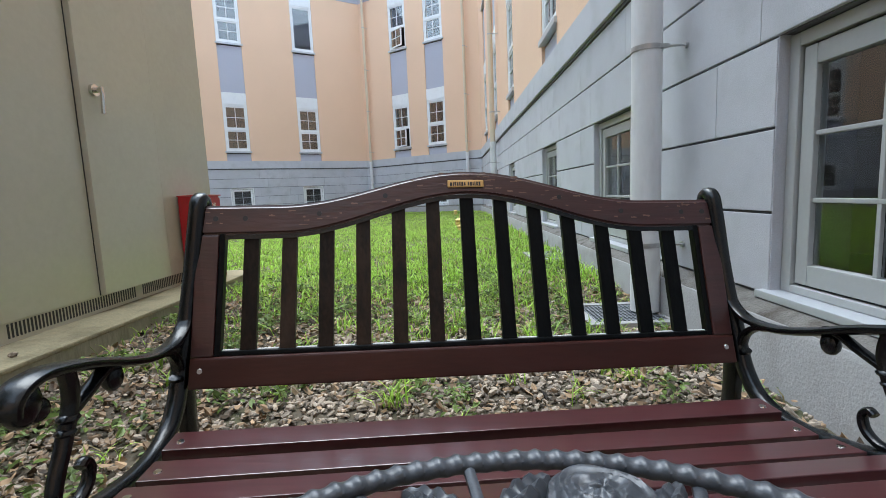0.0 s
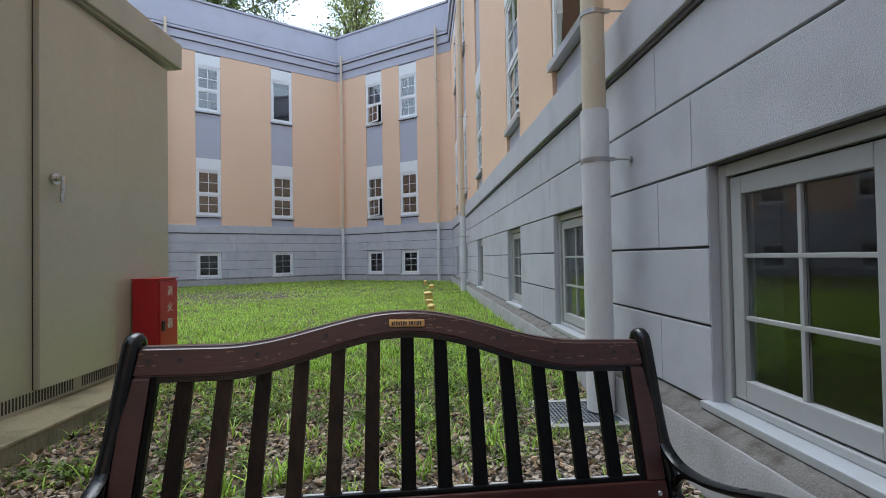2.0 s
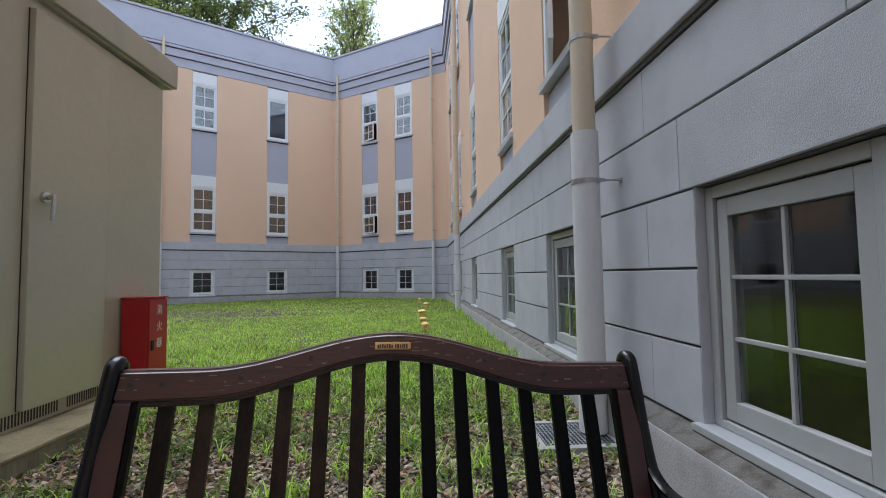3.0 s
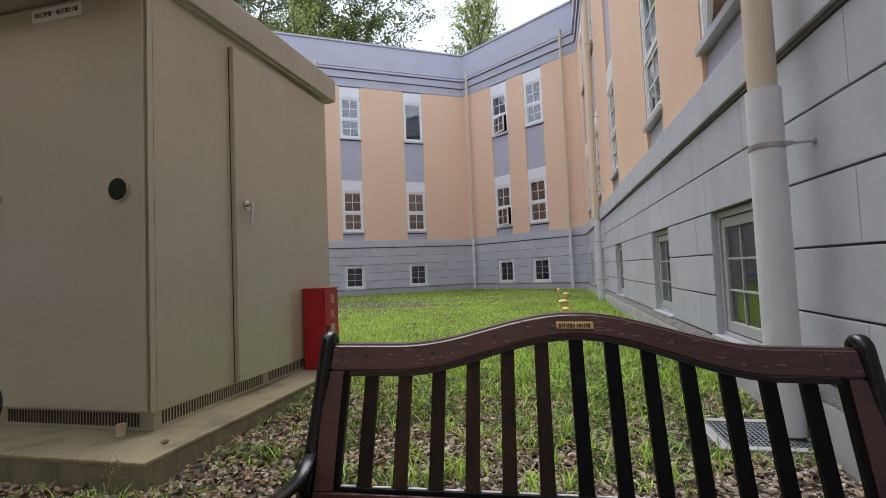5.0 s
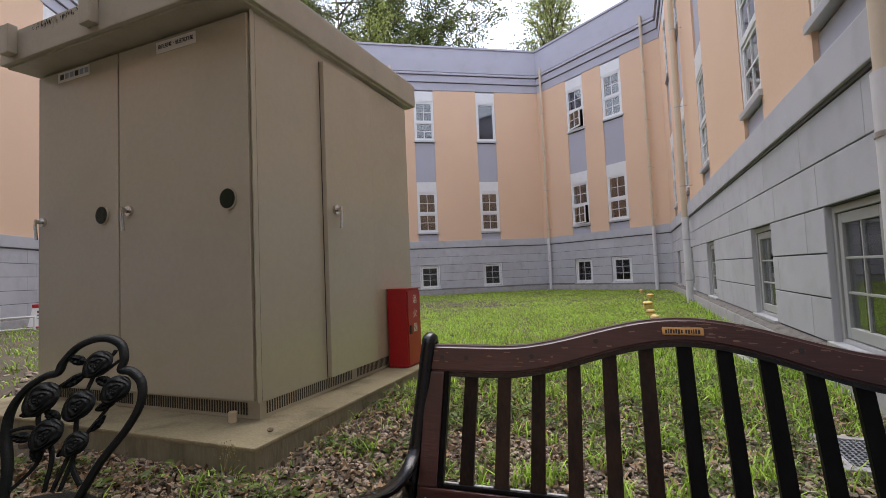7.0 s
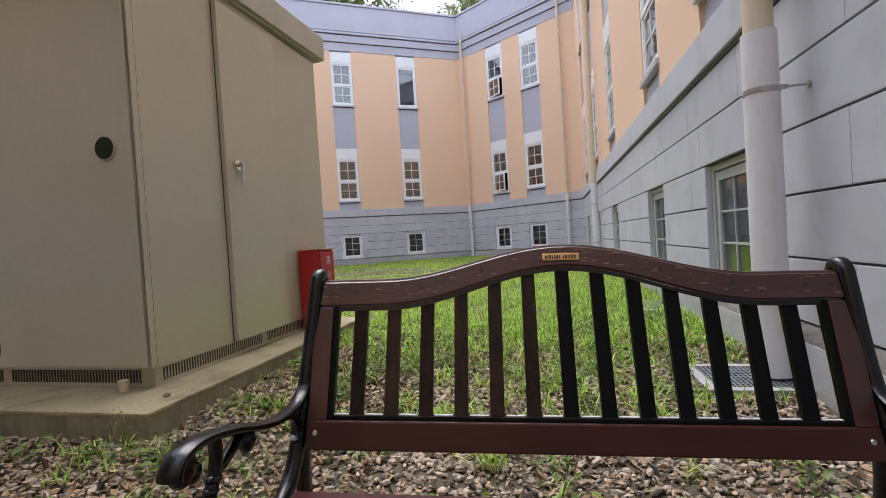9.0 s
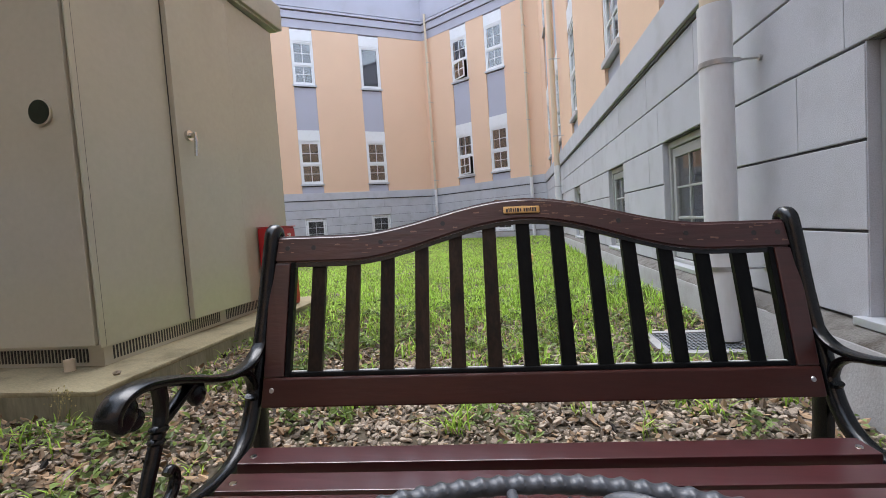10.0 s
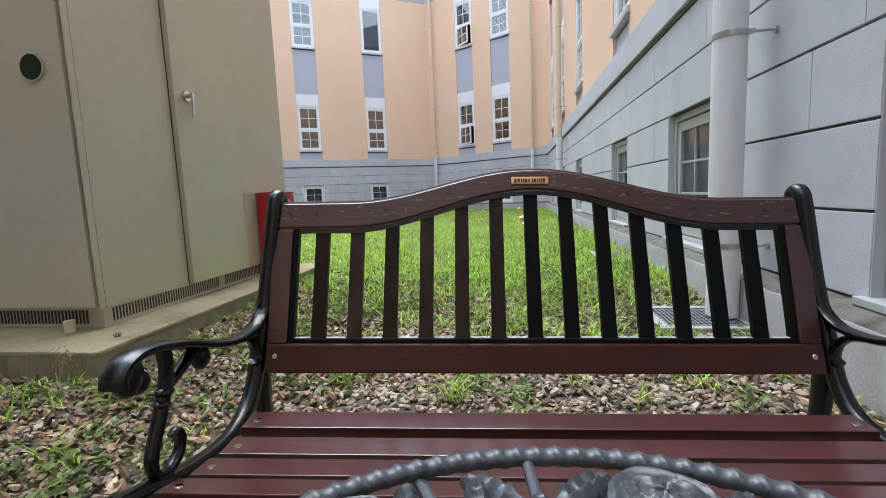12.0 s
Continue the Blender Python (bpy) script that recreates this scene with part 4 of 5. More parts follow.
        sweep(bm, smooth_line([(math.cos(g) * r, math.sin(g) * r, z) for r, z in ((0.015, 0.30), (0.09, 0.25), (0.16, 0.12), (0.24, 0.02), (0.27, 0.005))]), 0.03, 0.022, side=Vector((0, 0, 1)))
        part("leg", bm, M_PEWTER, t, smooth=True)


make_table()


# ---- cast-iron chair by the plinth ----
def make_chair():
    f, l = Vector((0.43, -0.90, 0)).normalized(), Vector((0.90, 0.43, 0)).normalized()
    gz = ground_z(-1.4, 0.8)
    m = Matrix(((l.x, -f.x, 0, -1.477), (l.y, -f.y, 0, 0.735), (0, 0, 1, gz), (0, 0, 0, 1)))
    c = thing("garden_chair", m, "dark cast-iron garden chair with a rose openwork back", "chair")
    tall = 0.82 - gz
    sh = Matrix(((1, 0, 0.09, -0.09 * 0.62), (0, 1, 0.42, -0.42 * 0.40), (0, 0, tall / 0.775, 0), (0, 0, 0, 1)))
    top = 0.775
    out = [(-0.085, 0.285), (-0.10, 0.34), (-0.125, 0.42), (-0.165, 0.50), (-0.182, 0.57), (-0.165, 0.63), (-0.125, 0.665), (-0.092, 0.674), (-0.090, 0.705), (-0.068, 0.748), (-0.032, 0.770), (0.0, top), (0.032, 0.770), (0.068, 0.748), (0.090, 0.705), (0.092, 0.674), (0.125, 0.665), (0.165, 0.63), (0.182, 0.57), (0.165, 0.50), (0.125, 0.42), (0.10, 0.34), (0.085, 0.285)]
    bm = bmesh.new()
    sweep(bm, smooth_line([(x, 0, z) for x, z in out], 5), 0.026, 0.024, side=Vector((0, 1, 0)))
    part("back_frame", bm, M_CHAIR, c, "three-lobed back frame", smooth=True, shift=sh)
    upright = Matrix.Rotation(math.pi / 2, 4, "X")
    for x, z, r in ((0.02, 0.695, 0.034), (-0.105, 0.60, 0.040), (0.10, 0.615, 0.034), (0.01, 0.575, 0.036), (-0.05, 0.50, 0.036), (0.04, 0.47, 0.028)):
        bm = bmesh.new()
        rose_mesh(bm, Matrix.Translation((x, -0.006, z)) @ upright, r * 1.25)
        part("rose", bm, M_CHAIR, c, smooth=True, shift=sh)
    for x, z, a, ln in ((-0.02, 0.70, 160, 0.06), (0.03, 0.65, -20, 0.06), (-0.10, 0.565, 190, 0.05), (-0.06, 0.63, 35, 0.07), (0.06, 0.56, 20, 0.055), (-0.03, 0.535, 150, 0.06), (0.07, 0.50, 60, 0.05), (-0.09, 0.49, 170, 0.06), (0.0, 0.44, 40, 0.05), (-0.04, 0.43, 140, 0.05)):
        bm = bmesh.new()
        leaf_mesh(bm, Matrix.Translation((x, -0.004, z)) @ upright @ Matrix.Rotation(radians(a), 4, "Z"), ln, ln * 0.5, 0.01)
        bmesh.ops.solidify(bm, geom=bm.faces, thickness=0.006)
        part("leaf", bm, M_CHAIR, c, smooth=True, shift=sh)
    for rows in ([(0.0, 0.35), (-0.02, 0.45), (-0.09, 0.53), (-0.105, 0.60)], [(0.02, 0.35), (0.03, 0.47), (0.01, 0.56), (0.02, 0.69)], [(0.04, 0.35), (0.05, 0.47), (0.09, 0.56), (0.10, 0.61)], [(-0.09, 0.36), (-0.05, 0.42), (-0.05, 0.50)], [(0.09, 0.36), (0.05, 0.41), (0.04, 0.47)], [(-0.17, 0.51), (-0.11, 0.52), (-0.05, 0.50)], [(0.02, 0.69), (0.05, 0.72), (0.055, 0.735)], [(-0.105, 0.6), (-0.04, 0.655), (0.03, 0.66), (0.075, 0.70)]):
        bm = bmesh.new()
        sweep(bm, smooth_line([(x, 0, z) for x, z in rows], 5), 0.011, 0.012, side=Vector((0, 1, 0)), seg=8)
        part("stem", bm, M_CHAIR, c, smooth=True, shift=sh)
    bm = bmesh.new()
    cyl(bm, (0, -0.18, 0.285), (0, -0.18, 0.302), 0.19, seg=36)
    part("seat", bm, M_CHAIR, c, smooth=True)
    for k in range(4):
        sx, sy = (-1, 1)[k % 2], (-1, 1)[k // 2]
        bm = bmesh.new()
        sweep(bm, smooth_line([(sx * 0.12, -0.18 + sy * 0.12, 0.285), (sx * 0.15, -0.18 + sy * 0.15, 0.22), (sx * 0.13, -0.18 + sy * 0.13, 0.1), (sx * 0.17, -0.18 + sy * 0.17, 0.0)]), 0.024, 0.022, seg=10)
        part("leg", bm, M_CHAIR, c, smooth=True)


make_chair()


# ---- drain covers, markers, far sign ----
def make_drain(m, label, w=0.38, d=0.36):
    g = thing("drain_cover", m, label, "drain cover", "drain covers")
    part("surround", boxes([(-w / 2 - 0.05, -w / 2, -d / 2 - 0.05, d / 2 + 0.05, -0.08, 0.02), (w / 2, w / 2 + 0.05, -d / 2 - 0.05, d / 2 + 0.05, -0.08, 0.02), (-w / 2, w / 2, -d / 2 - 0.05, -d / 2, -0.08, 0.02), (-w / 2, w / 2, d / 2, d / 2 + 0.05, -0.08, 0.02)], 0.004), M_FOOTING, g, "concrete surround")
    part("pit", boxes([(-w / 2, w / 2, -d / 2, d / 2, -0.08, -0.03)]), M_INK, g)
    bar = part("grating_bar", boxes([(-0.004, 0.004, -d / 2, d / 2, -0.012, 0.014)]), M_GRATE, g)
    n = int(w / 0.022)
    bar.location = (-w / 2 + 0.012, 0, 0)
    for i in range(1, n):
        o = new("grating_bar", bar.data)
        o.parent, o.location = g, (-w / 2 + 0.012 + i * 0.022, 0, 0)
    rod = part("grating_rod", boxes([(-w / 2, w / 2, -0.003, 0.003, 0.004, 0.0155)]), M_GRATE, g)
    rod.location = (0, -d / 2 + 0.03, 0)
    for i in range(1, 11):
        o = new("grating_rod", rod.data)
        o.parent, o.location = g, (0, -d / 2 + 0.03 + i * 0.03, 0)


make_drain(pose(1.03, 2.60, ground_z(1.03, 2.6) + 0.008), "square galvanised drain grating beside the thick downpipe")
make_drain(pose(1.06, 4.75, ground_z(1.1, 4.7) + 0.02), "galvanised drain grating in the grass beside the wall", 0.3, 0.5)


def make_markers():
    rnd = random.Random(8)
    for x, y, w, h, r in ((0.30, 7.5, 0.14, 0.12, 4), (0.28, 8.7, 0.16, 0.11, -6), (0.28, 10.0, 0.21, 0.15, 12), (0.42, 13.1, 0.21, 0.12, 60), (0.26, 15.4, 0.17, 0.14, 100)):
        k = thing("yellow_marker", pose(x, y, ground_z(x, y) + 0.02, 0, 0, r), "dirty pale yellow block standing in the grass", "marker", "row of yellow markers")
        bm = bmesh.new()
        box(bm, -w * 0.42, w * 0.42, -w * 0.3, w * 0.3, -0.02, h * 0.55)
        bmesh.ops.bevel(bm, geom=list(bm.edges), offset=0.014, segments=2, affect="EDGES")
        part("block", bm, M_YELLOW, k, smooth=True)
        bm = bmesh.new()
        ball(bm, (0, 0, h * 0.68), w * 0.5, (1, 0.75, 0.62 * h / w), 14)
        for v in bm.verts:
            v.co += Vector((rnd.uniform(-1, 1), rnd.uniform(-1, 1), rnd.uniform(-1, 1))) * 0.006
        part("cap", bm, M_YELLOW, k, smooth=True)


make_markers()


def make_far_sign():
    x, y = -13.45, 6.75
    z = ground_z(x, y)
    k = thing("pylon_sign", pose(x, y, z, 0, 0, 62), "white tapered plastic pylon sign with red band at the far wall", "sign")
    bm = bmesh.new()
    bmesh.ops.create_cone(bm, cap_ends=True, segments=4, radius1=0.28, radius2=0.15, depth=0.52, matrix=Matrix.Translation((0, 0, 0.29)) @ Matrix.Rotation(math.pi / 4, 4, "Z"))
    part("body", bm, M_PAPER, k)
    part("band", boxes([(-0.125, 0.125, -0.125, 0.125, 0.47, 0.56)], 0.01), M_RED, k, "red band")
    part("foot", boxes([(-0.23, 0.23, -0.23, 0.23, 0, 0.035)], 0.008), M_RED, k)
    for i in range(3):
        part("lettering_bar", boxes([(-0.03, 0.03, -0.165 + 0.012 * i, -0.14 + 0.012 * i, 0.17 + 0.09 * i, 0.225 + 0.09 * i)]), M_INK, k)
    b = thing("white_barrier", pose(-13.1, 6.15, ground_z(-13.1, 6.15), 0, 0, 62), "white tubular metal barrier frame at the far wall", "barrier")
    for a, e in (((-0.3, 0, 0), (-0.3, 0, 0.55)), ((0.3, 0, 0), (0.3, 0, 0.32)), ((-0.3, 0, 0.30), (0.3, 0, 0.30)), ((-0.3, 0, 0.03), (0.3, 0, 0.03)), ((0.3, 0, 0.30), (0.3, -0.3, 0.30))):
        bm = bmesh.new()
        cyl(bm, a, e, 0.02, seg=10)
        part("tube", bm, M_PAPER, b, smooth=True)


make_far_sign()


# ---- trees behind the roof line ----
def make_tree(name, x, y, height, spread, mat, seed, leaves, first=0.35, upward=0.5, size=0.2, label="", taper=0.5, limbs=40, loose=0.42):
    rnd = random.Random(seed)
    t = thing(name, pose(x, y, ground_z(x, y) - 0.2), label, "tree", "trees behind the building")
    bm = bmesh.new()
    trunk = [Vector((0.3 * noise.noise((i * 0.4, seed, 0)) * i / 6, 0.3 * noise.noise((i * 0.4, seed, 9)) * i / 6, height * 0.95 * i / 9)) for i in range(10)]
    sweep(bm, trunk, 0.5, 0.5, seg=8, square=2, taper=lambda k: 1 - 0.93 * k)
    part("trunk", bm, M_BARK, t, smooth=True)
    verts, faces, tv, tf = [], [], [], []
    twigs = []
    for i in range(limbs):
        k = first + (0.97 - first) * (i / limbs)
        a = i * 2.4 + rnd.uniform(-0.4, 0.4)
        p = trunk[0].lerp(trunk[-1], k)
        ln = spread * (1.0 - k * taper) * rnd.uniform(0.55, 1.25) / (1 - taper * first)
        d = Vector((math.cos(a), math.sin(a), upward + rnd.uniform(-0.2, 0.3))).normalized()
        at = lambda q: p + d * ln * q + Vector((0, 0, 0.12 * ln * q * q))
        bm = bmesh.new()
        sweep(bm, [at(q) for q in (0, 0.25, 0.5, 0.75, 1)], 0.15, 0.15, seg=6, square=2, taper=lambda q: 1 - 0.85 * q)
        part("limb", bm, M_BARK, t, smooth=True)
        for j in range(12):
            q = rnd.uniform(0.28, 1.0)
            side = Vector((rnd.gauss(0, 1), rnd.gauss(0, 1), rnd.gauss(0.25, 0.7)))
            e = (d * 1.0 + side.normalized() * 0.9).normalized()
            tl = ln * rnd.uniform(0.2, 0.42) + 0.25
            c = at(q)
            twigs.append((c, e, tl))
            m = len(tv)
            o = e.cross(Vector((0.3, 0.2, 1))).normalized() * 0.022
            tv += [tuple(c - o), tuple(c + o), tuple(c + e * tl)]
            tf.append((m, m + 1, m + 2))
    for i in range(leaves):
        c, e, tl = twigs[rnd.randrange(len(twigs))]
        p = c + e * tl * rnd.uniform(0.15, 1.05) + Vector((rnd.gauss(0, 1), rnd.gauss(0, 1), rnd.gauss(0, 0.8))) * loose * (0.4 + 0.15 * tl)
        u = (e * 0.8 + Vector((rnd.gauss(0, 1), rnd.gauss(0, 1), rnd.gauss(0, 0.7))) * 0.8).normalized()
        v = u.cross(Vector((rnd.gauss(0, 1), rnd.gauss(0, 1), rnd.gauss(0, 1)))).normalized()
        s = size * rnd.uniform(0.6, 1.3)
        n = len(verts)
        verts += [p - u * s, p + v * s * 0.40, p + u * s, p - v * s * 0.40]
        faces += [(n, n + 1, n + 2), (n, n + 2, n + 3)]
    tagged(raw("twig", tv, tf, M_BARK, t), kind="stuff")
    tagged(raw("crown", [tuple(v) for v in verts], faces, mat, t), kind="stuff")


for i, (x, y, h, sp, n) in enumerate(((-26, 27, 22, 6.5, 24000), (-19.5, 29, 25, 7.0, 38000), (-13.2, 31, 22, 6.2, 32000), (-21.5, 24.5, 18, 5.5, 26000), (-31, 22, 22, 6.0, 14000), (-15.8, 27.5, 17.8, 5.2, 26000))):
    make_tree("tree", x, y, h, sp, M_LEAF if i in (1, 2, 3) else M_LEAFLIGHT, 11 + i, n, 0.4, 0.35, 0.125, "tall broadleaf tree behind the roof, sky showing through its crown")
make_tree("conical_tree", -3.9, 31, 20.5, 4.8, M_LEAFLIGHT, 40, 15000, 0.3, 1.5, 0.10, "pale feathery upright tree rising behind the roof corner", 0.7, 64, 0.22)

# out-of-view tree; place and size chosen to shade the plinth and chair
make_tree("tree", -3.7, -2.4, 5.2, 2.2, M_LEAF, 60, 22000, 0.3, 0.3, 0.08, "unseen broadleaf tree behind the table, placed for shade and pane reflections")


# ---- ground cover ----
def grass_amount(x, y):
    n = noise.noise((x * 0.9, y * 0.9, 7)) + 0.5 * noise.noise((x * 2.3, y * 2.3, 2))
    a = max(0.95 * step(1.6, 3.4, y), 0.8 * step(-4.5, -6.5, x)) - 0.15 * step(-1.2, -0.4, -abs(x + 0.2)) * step(3, 2, y)
    a -= 0.6 * step(1.25, 0.6, math.hypot((x + 5.4) / 3.0, (y - 11.4) / 2.6) + 0.35 * n)
    a -= 0.5 * step(-6.0, -9.0, x)
    return max(0.0, min(1.0, a + 0.55 * n * (1 - 0.6 * step(4, 8, y))))


def on_plinth(x, y):
    return -4.2 < x < -1.54 and 1.51 < y < 3.9


def in_yard(x, y, gap=0.0):
    if x > RX - 0.125 - gap or on_plinth(x, y):
        return False
    for fr, l in ((F_ONE, L1), (F_TWO, L2), (F_ZERO, 22.0)):
        q = fr.inverted() @ Vector((x, y, 0))
        if q.y < 0.12 + gap:
            return False
    return not (0.80 < x < 1.26 and 2.38 < y < 2.82)


def make_grass():
    rnd = random.Random(21)
    out = {"g": ([], []), "d": ([], [])}

    def blade(key, x, y, z, a, ln, w, bend):
        verts, faces = out[key]
        n = len(verts)
        ca, sa = math.cos(a), math.sin(a)
        for t, k in ((0, 1.0), (0.4, 0.95), (0.75, 0.6)):
            r = ln * bend * t * t
            h = ln * t * (1 - 0.45 * bend * t)
            verts.append((x + ca * r - sa * w * k / 2, y + sa * r + ca * w * k / 2, z + h))
            verts.append((x + ca * r + sa * w * k / 2, y + sa * r - ca * w * k / 2, z + h))
        r = ln * bend
        verts.append((x + ca * r, y + sa * r, z + ln * (1 - 0.5 * bend) * (0.95 if bend < 0.8 else 0.8)))
        faces.extend([(n, n + 1, n + 3, n + 2), (n + 2, n + 3, n + 5, n + 4), (n + 4, n + 5, n + 6)])

    def clump(x, y, blades, ln, w, spread, dry=0.06):
        z = ground_z(x, y) - 0.004
        for _ in range(blades):
            key = "d" if rnd.random() < dry else "g"
            bx, by = x + rnd.gauss(0, spread), y + rnd.gauss(0, spread)
            blade(key, bx, by, z, rnd.uniform(0, 6.283), ln * rnd.uniform(0.5, 1.2), w * rnd.uniform(0.7, 1.2), rnd.uniform(0.25, 1.05))

    bands = ((-3.5, 1.25, 0.3, 3.2, 3200, 7, 0.085, 0.006, 0.025), (-4.5, 1.25, 3.2, 6.5, 4600, 8, 0.095, 0.008, 0.04), (-7.5, 1.25, 6.5, 11.0, 9500, 8, 0.055, 0.009, 0.07), (-17, 1.25, 11.0, 20.2, 11500, 8, 0.055, 0.014, 0.12), (-16, -4.2, 1.5, 11.0, 3000, 6, 0.10, 0.016, 0.10), (-14, -5.0, -8.5, 1.5, 2200, 6, 0.10, 0.016, 0.10))
    for x0, x1, y0, y1, n, k, ln, w, sp in bands:
        for _ in range(n):
            x, y = rnd.uniform(x0, x1), rnd.uniform(y0, y1)
            if in_yard(x, y, 0.02) and rnd.random() < grass_amount(x, y):
                clump(x, y, k, ln * rnd.uniform(0.6, 1.35), w, sp)
    for x, y, k, ln in ((-0.16, 1.62, 34, 0.17), (0.30, 1.75, 12, 0.10), (0.52, 1.64, 16, 0.10), (-0.62, 1.7, 14, 0.10), (-0.95, 1.25, 10, 0.11), (-1.25, 1.05, 12, 0.12), (0.72, 1.75, 16, 0.09), (-0.9, 0.6, 8, 0.10), (-1.45, 0.9, 14, 0.12), (-1.6, 1.2, 16, 0.11), (0.95, 1.9, 16, 0.12), (-0.05, 1.98, 18, 0.12), (-1.05, 1.75, 12, 0.10), (0.1, 1.45, 8, 0.08)):
        clump(x, y, k, ln, 0.006, 0.022, 0.12)
    for i in range(230):
        x, y = rnd.uniform(-1.4, 1.15), rnd.uniform(1.75, 4.6)
        if in_yard(x, y, 0.03) and noise.noise((x * 1.6, y * 1.6, 4)) > -0.15:
            clump(x, y, rnd.randrange(8, 18), rnd.uniform(0.10, 0.17), 0.0085, 0.028, 0.03)
    for i in range(160):
        y = rnd.uniform(3.5, 15)
        clump(RX - 0.14 - abs(rnd.gauss(0, 0.05)), y, 5, 0.16, 0.008, 0.03)
    tagged(raw("grass", out["g"][0], out["g"][1], M_GRASS), "bright green unmown grass in the courtyard", "grass", kind="stuff")
    tagged(raw("dry_grass", out["d"][0], out["d"][1], M_DRY), "dry straw-coloured grass among the green", "grass", kind="stuff")


make_grass()


def make_gravel():
    rnd = random.Random(5)
    verts, faces = [], []
    for x0, x1, y0, y1, n, s0 in ((-2.8, 1.24, -0.6, 1.6, 22000, 0.0090), (-1.5, 1.24, 1.6, 3.2, 12000, 0.0100), (-3.0, 1.24, 3.2, 7.0, 3500, 0.015), (-14, -2.2, 5.0, 17.0, 2500, 0.016), (-6.0, 1.24, -8.5, -0.6, 5000, 0.022), (-6.0, -2.8, -0.6, 5.0, 3000, 0.020)):
        for _ in range(n):
            x, y = rnd.uniform(x0, x1), rnd.uniform(y0, y1)
            if not in_yard(x, y) or rnd.random() < 0.75 * grass_amount(x, y):
                continue
            s = s0 * rnd.choice((0.6, 0.8, 1.0, 1.0, 1.3, 1.7)) * rnd.uniform(0.8, 1.2)
            e = Euler((rnd.gauss(0, 0.35), rnd.gauss(0, 0.35), rnd.uniform(0, 6.28))).to_matrix()
            k = Vector((s * rnd.uniform(0.9, 1.7), s * rnd.uniform(0.6, 1.1), s * rnd.uniform(0.22, 0.45)))
            c = Vector((x, y, ground_z(x, y) + k.z * 0.6 + rnd.uniform(0, 0.012)))
            m = len(verts)
            sides = rnd.choice((5, 5, 6, 7))
            ang = [6.283 * (i + rnd.uniform(-0.3, 0.3)) / sides for i in range(sides)]
            rad = [rnd.uniform(0.7, 1.15) for _ in ang]
            for zz, kk in ((-1.0, 1.0), (0.45, 0.97), (1.0, 0.70)):
                for g, q in zip(ang, rad):
                    verts.append(tuple(c + e @ Vector((math.cos(g) * q * kk * k.x, math.sin(g) * q * kk * k.y, (zz + rnd.uniform(-0.25, 0.25)) * k.z))))
            for ring in (0, sides):
                for i in range(sides):
                    faces.append((m + ring + i, m + ring + (i + 1) % sides, m + ring + sides + (i + 1) % sides, m + ring + sides + i))
            faces.append(tuple(m + 2 * sides + i for i in range(sides)))
    tagged(raw("gravel", verts, faces, M_GRAVEL), "grey-brown crushed gravel chips around the bench", "gravel", kind="stuff")


make_gravel()


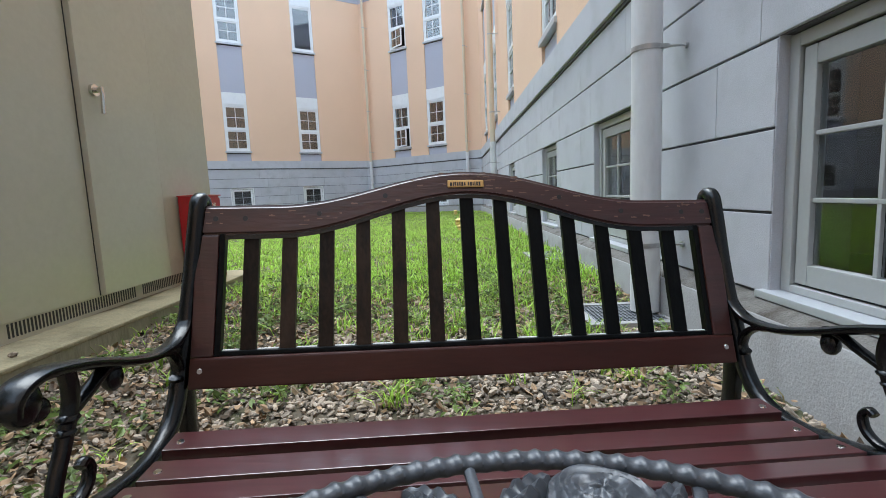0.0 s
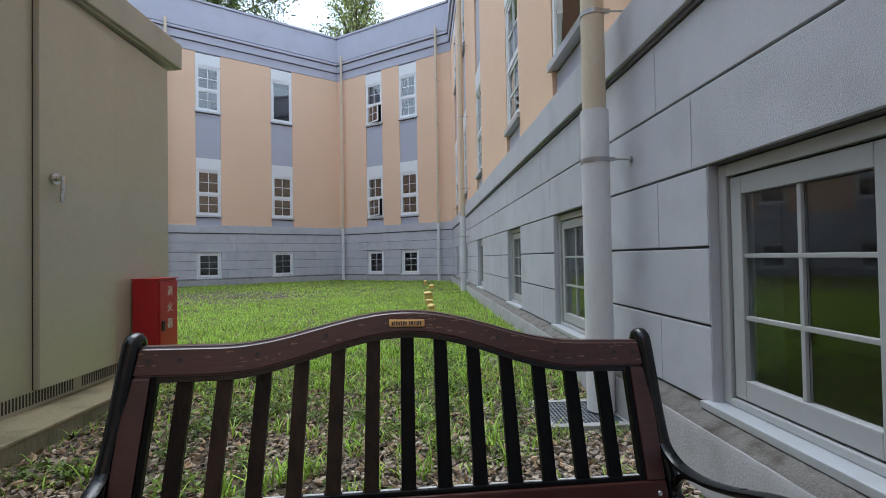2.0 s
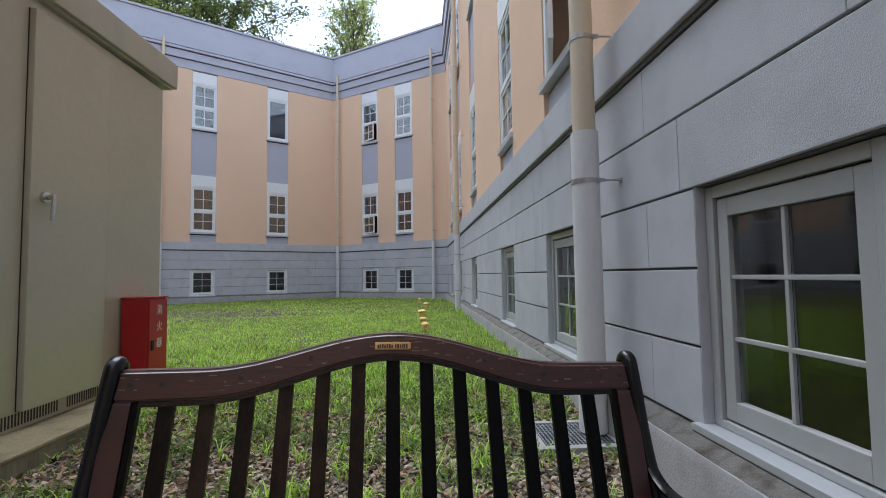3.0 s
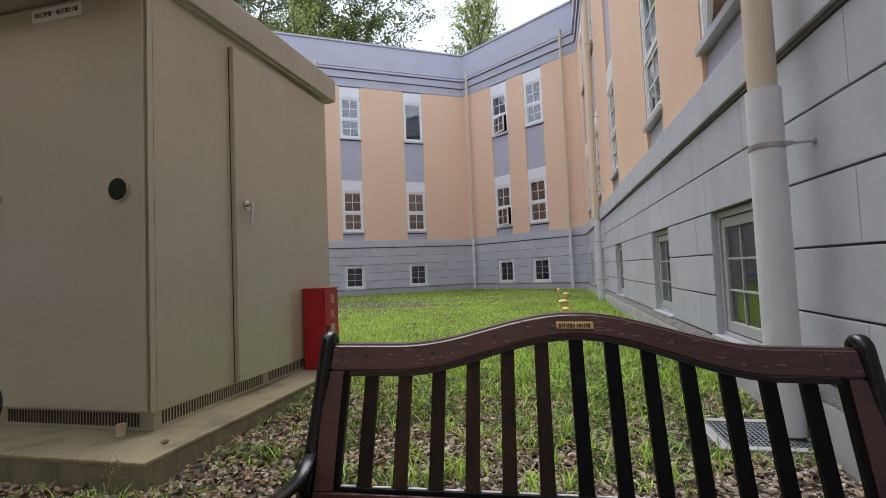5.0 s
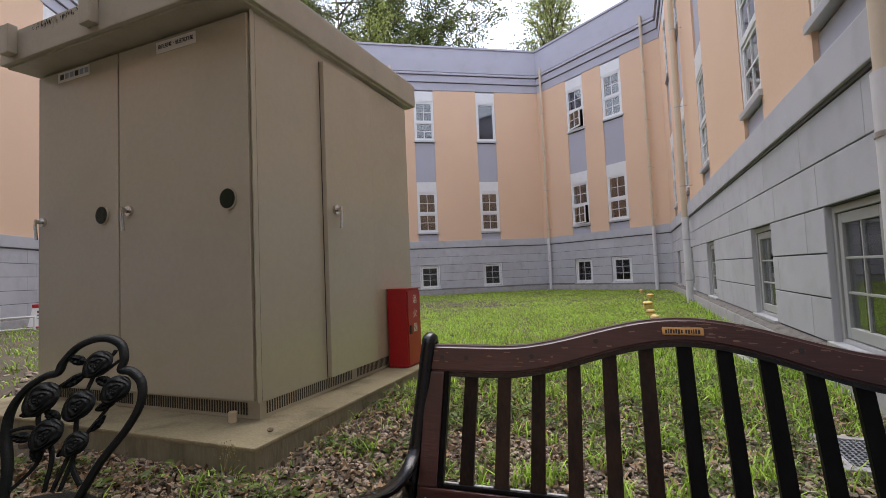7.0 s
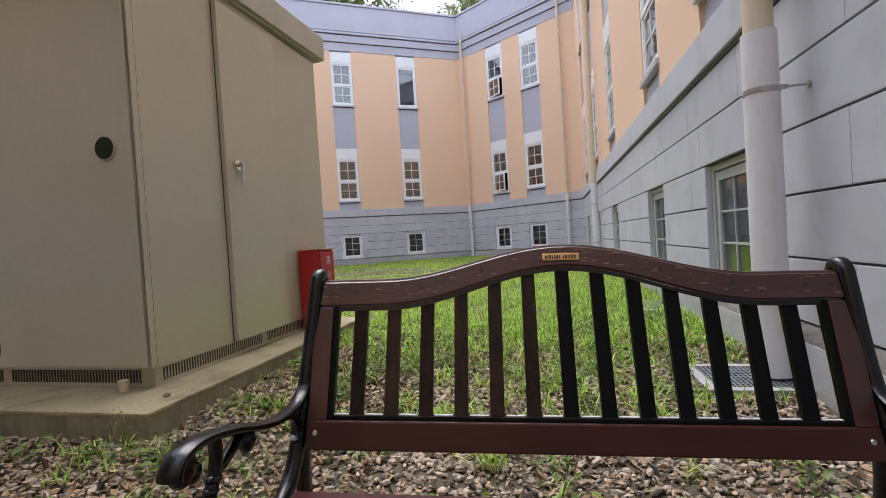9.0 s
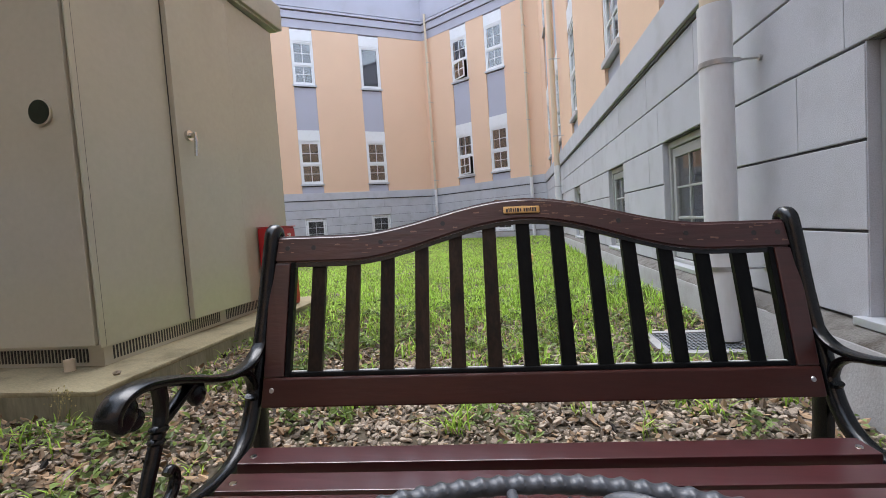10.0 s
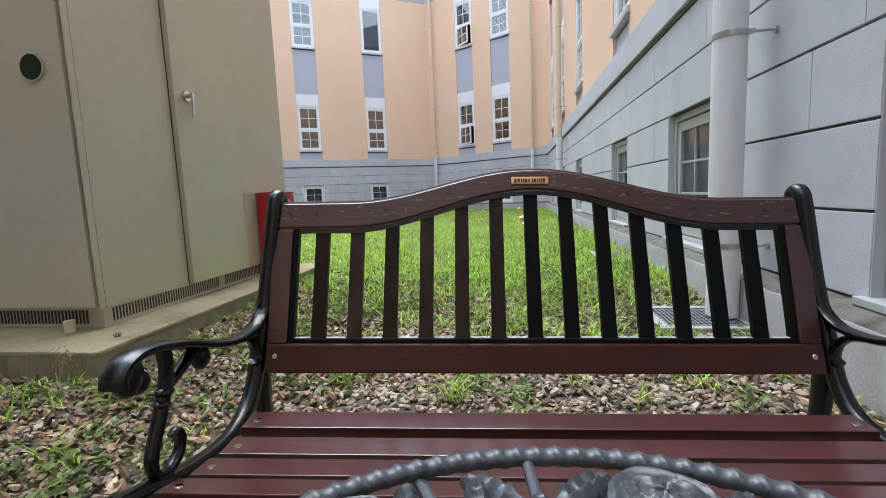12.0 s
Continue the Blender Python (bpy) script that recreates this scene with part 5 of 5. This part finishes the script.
def make_leaves():
    rnd = random.Random(9)
    for name, mat, n, lift, label, cat in (("weeds", M_WEED, 12000, True, "low broad-leaved weeds between the gravel", "weeds"), ("leaf_litter", M_LITTER, 17000, False, "brown fallen leaves on the gravel", "leaves")):
        verts, faces = [], []
        spots = []
        if lift:
            for _ in range(720):
                x, y = rnd.uniform(-2.9, 1.2), rnd.uniform(-0.2, 4.2)
                if in_yard(x, y, 0.02) and rnd.random() < (0.58 if x < -0.5 else 0.4 if y < 2 else 0.6):
                    spots.append((x, y))
        for i in range(n):
            if lift:
                cx, cy = spots[rnd.randrange(len(spots))]
                x, y = cx + rnd.gauss(0, 0.045), cy + rnd.gauss(0, 0.045)
            else:
                x, y = rnd.uniform(-2.9, 1.22), rnd.uniform(-0.4, 3.6)
                if x > -0.6 and rnd.random() < 0.4:
                    continue
            if not in_yard(x, y):
                continue
            s = rnd.choice((0.008, 0.010, 0.013, 0.018)) * rnd.uniform(0.8, 1.2) * (1.12 if x < -0.45 else 1.0) if lift else rnd.uniform(0.009, 0.024)
            z = ground_z(x, y) + (rnd.uniform(0.015, 0.06) if lift else rnd.uniform(0.014, 0.034))
            e = Euler((rnd.gauss(0, 0.45), rnd.gauss(0, 0.45), rnd.uniform(0, 6.28))).to_matrix()
            c = Vector((x, y, z))
            fold = rnd.uniform(0.1, 0.5) * s * (1 if lift else -1)
            shape = [(-1, 0, 0), (-0.4, 0.5, fold / s), (0.35, 0.45, fold / s), (1, 0, 0), (0.35, -0.45, fold / s), (-0.4, -0.5, fold / s)]
            m = len(verts)
            verts.extend(tuple(c + e @ (Vector(v) * s)) for v in shape)
            faces.extend([(m, m + 3, m + 2, m + 1), (m, m + 5, m + 4, m + 3)])
        tagged(raw(name, verts, faces, mat), label, cat, kind="stuff")


make_leaves()


def make_small_things():
    bm = bmesh.new()
    ball(bm, (0, 0, 0.009), 0.014, (1.2, 0.8, 0.7), 8)
    rnd = random.Random(3)
    for v in bm.verts:
        v.co += Vector((rnd.uniform(-1, 1), rnd.uniform(-1, 1), rnd.uniform(-1, 1))) * 0.003
    k = part("stone", bm, M_GRAVEL)
    k.matrix_world = pose(-1.66, 1.74, 0.242, 0, 0, 30)
    tagged(k, "small loose stone lying on the plinth corner", "stone")
    verts, faces = [], []
    for i in range(5):
        a = rnd.uniform(0, 6.28)
        p = Vector((-1.70 + rnd.uniform(-0.02, 0.02), 1.50, ground_z(-1.70, 1.50)))
        top = p + Vector((0.06 * math.cos(a), 0.02 * math.sin(a), rnd.uniform(0.10, 0.16)))
        m = len(verts)
        d = Vector((0.0012, 0, 0))
        verts += [tuple(p - d), tuple(p + d), tuple(top + d * 0.6), tuple(top - d * 0.6)]
        faces.append((m, m + 1, m + 2, m + 3))
        for _ in range(9):
            c = top + Vector((rnd.gauss(0, 0.018), rnd.gauss(0, 0.01), rnd.uniform(-0.05, 0.01)))
            m = len(verts)
            verts += [tuple(c + Vector(v) * 0.004) for v in ((-1, 0, 0), (0, 0.3, 1), (1, 0, 0), (0, -0.3, -1))]
            faces.append((m, m + 1, m + 2, m + 3))
    tagged(raw("flowering_weed", verts, faces, M_DRY), "thin dry weed with pale seed heads against the plinth", "weed", kind="stuff")


make_small_things()
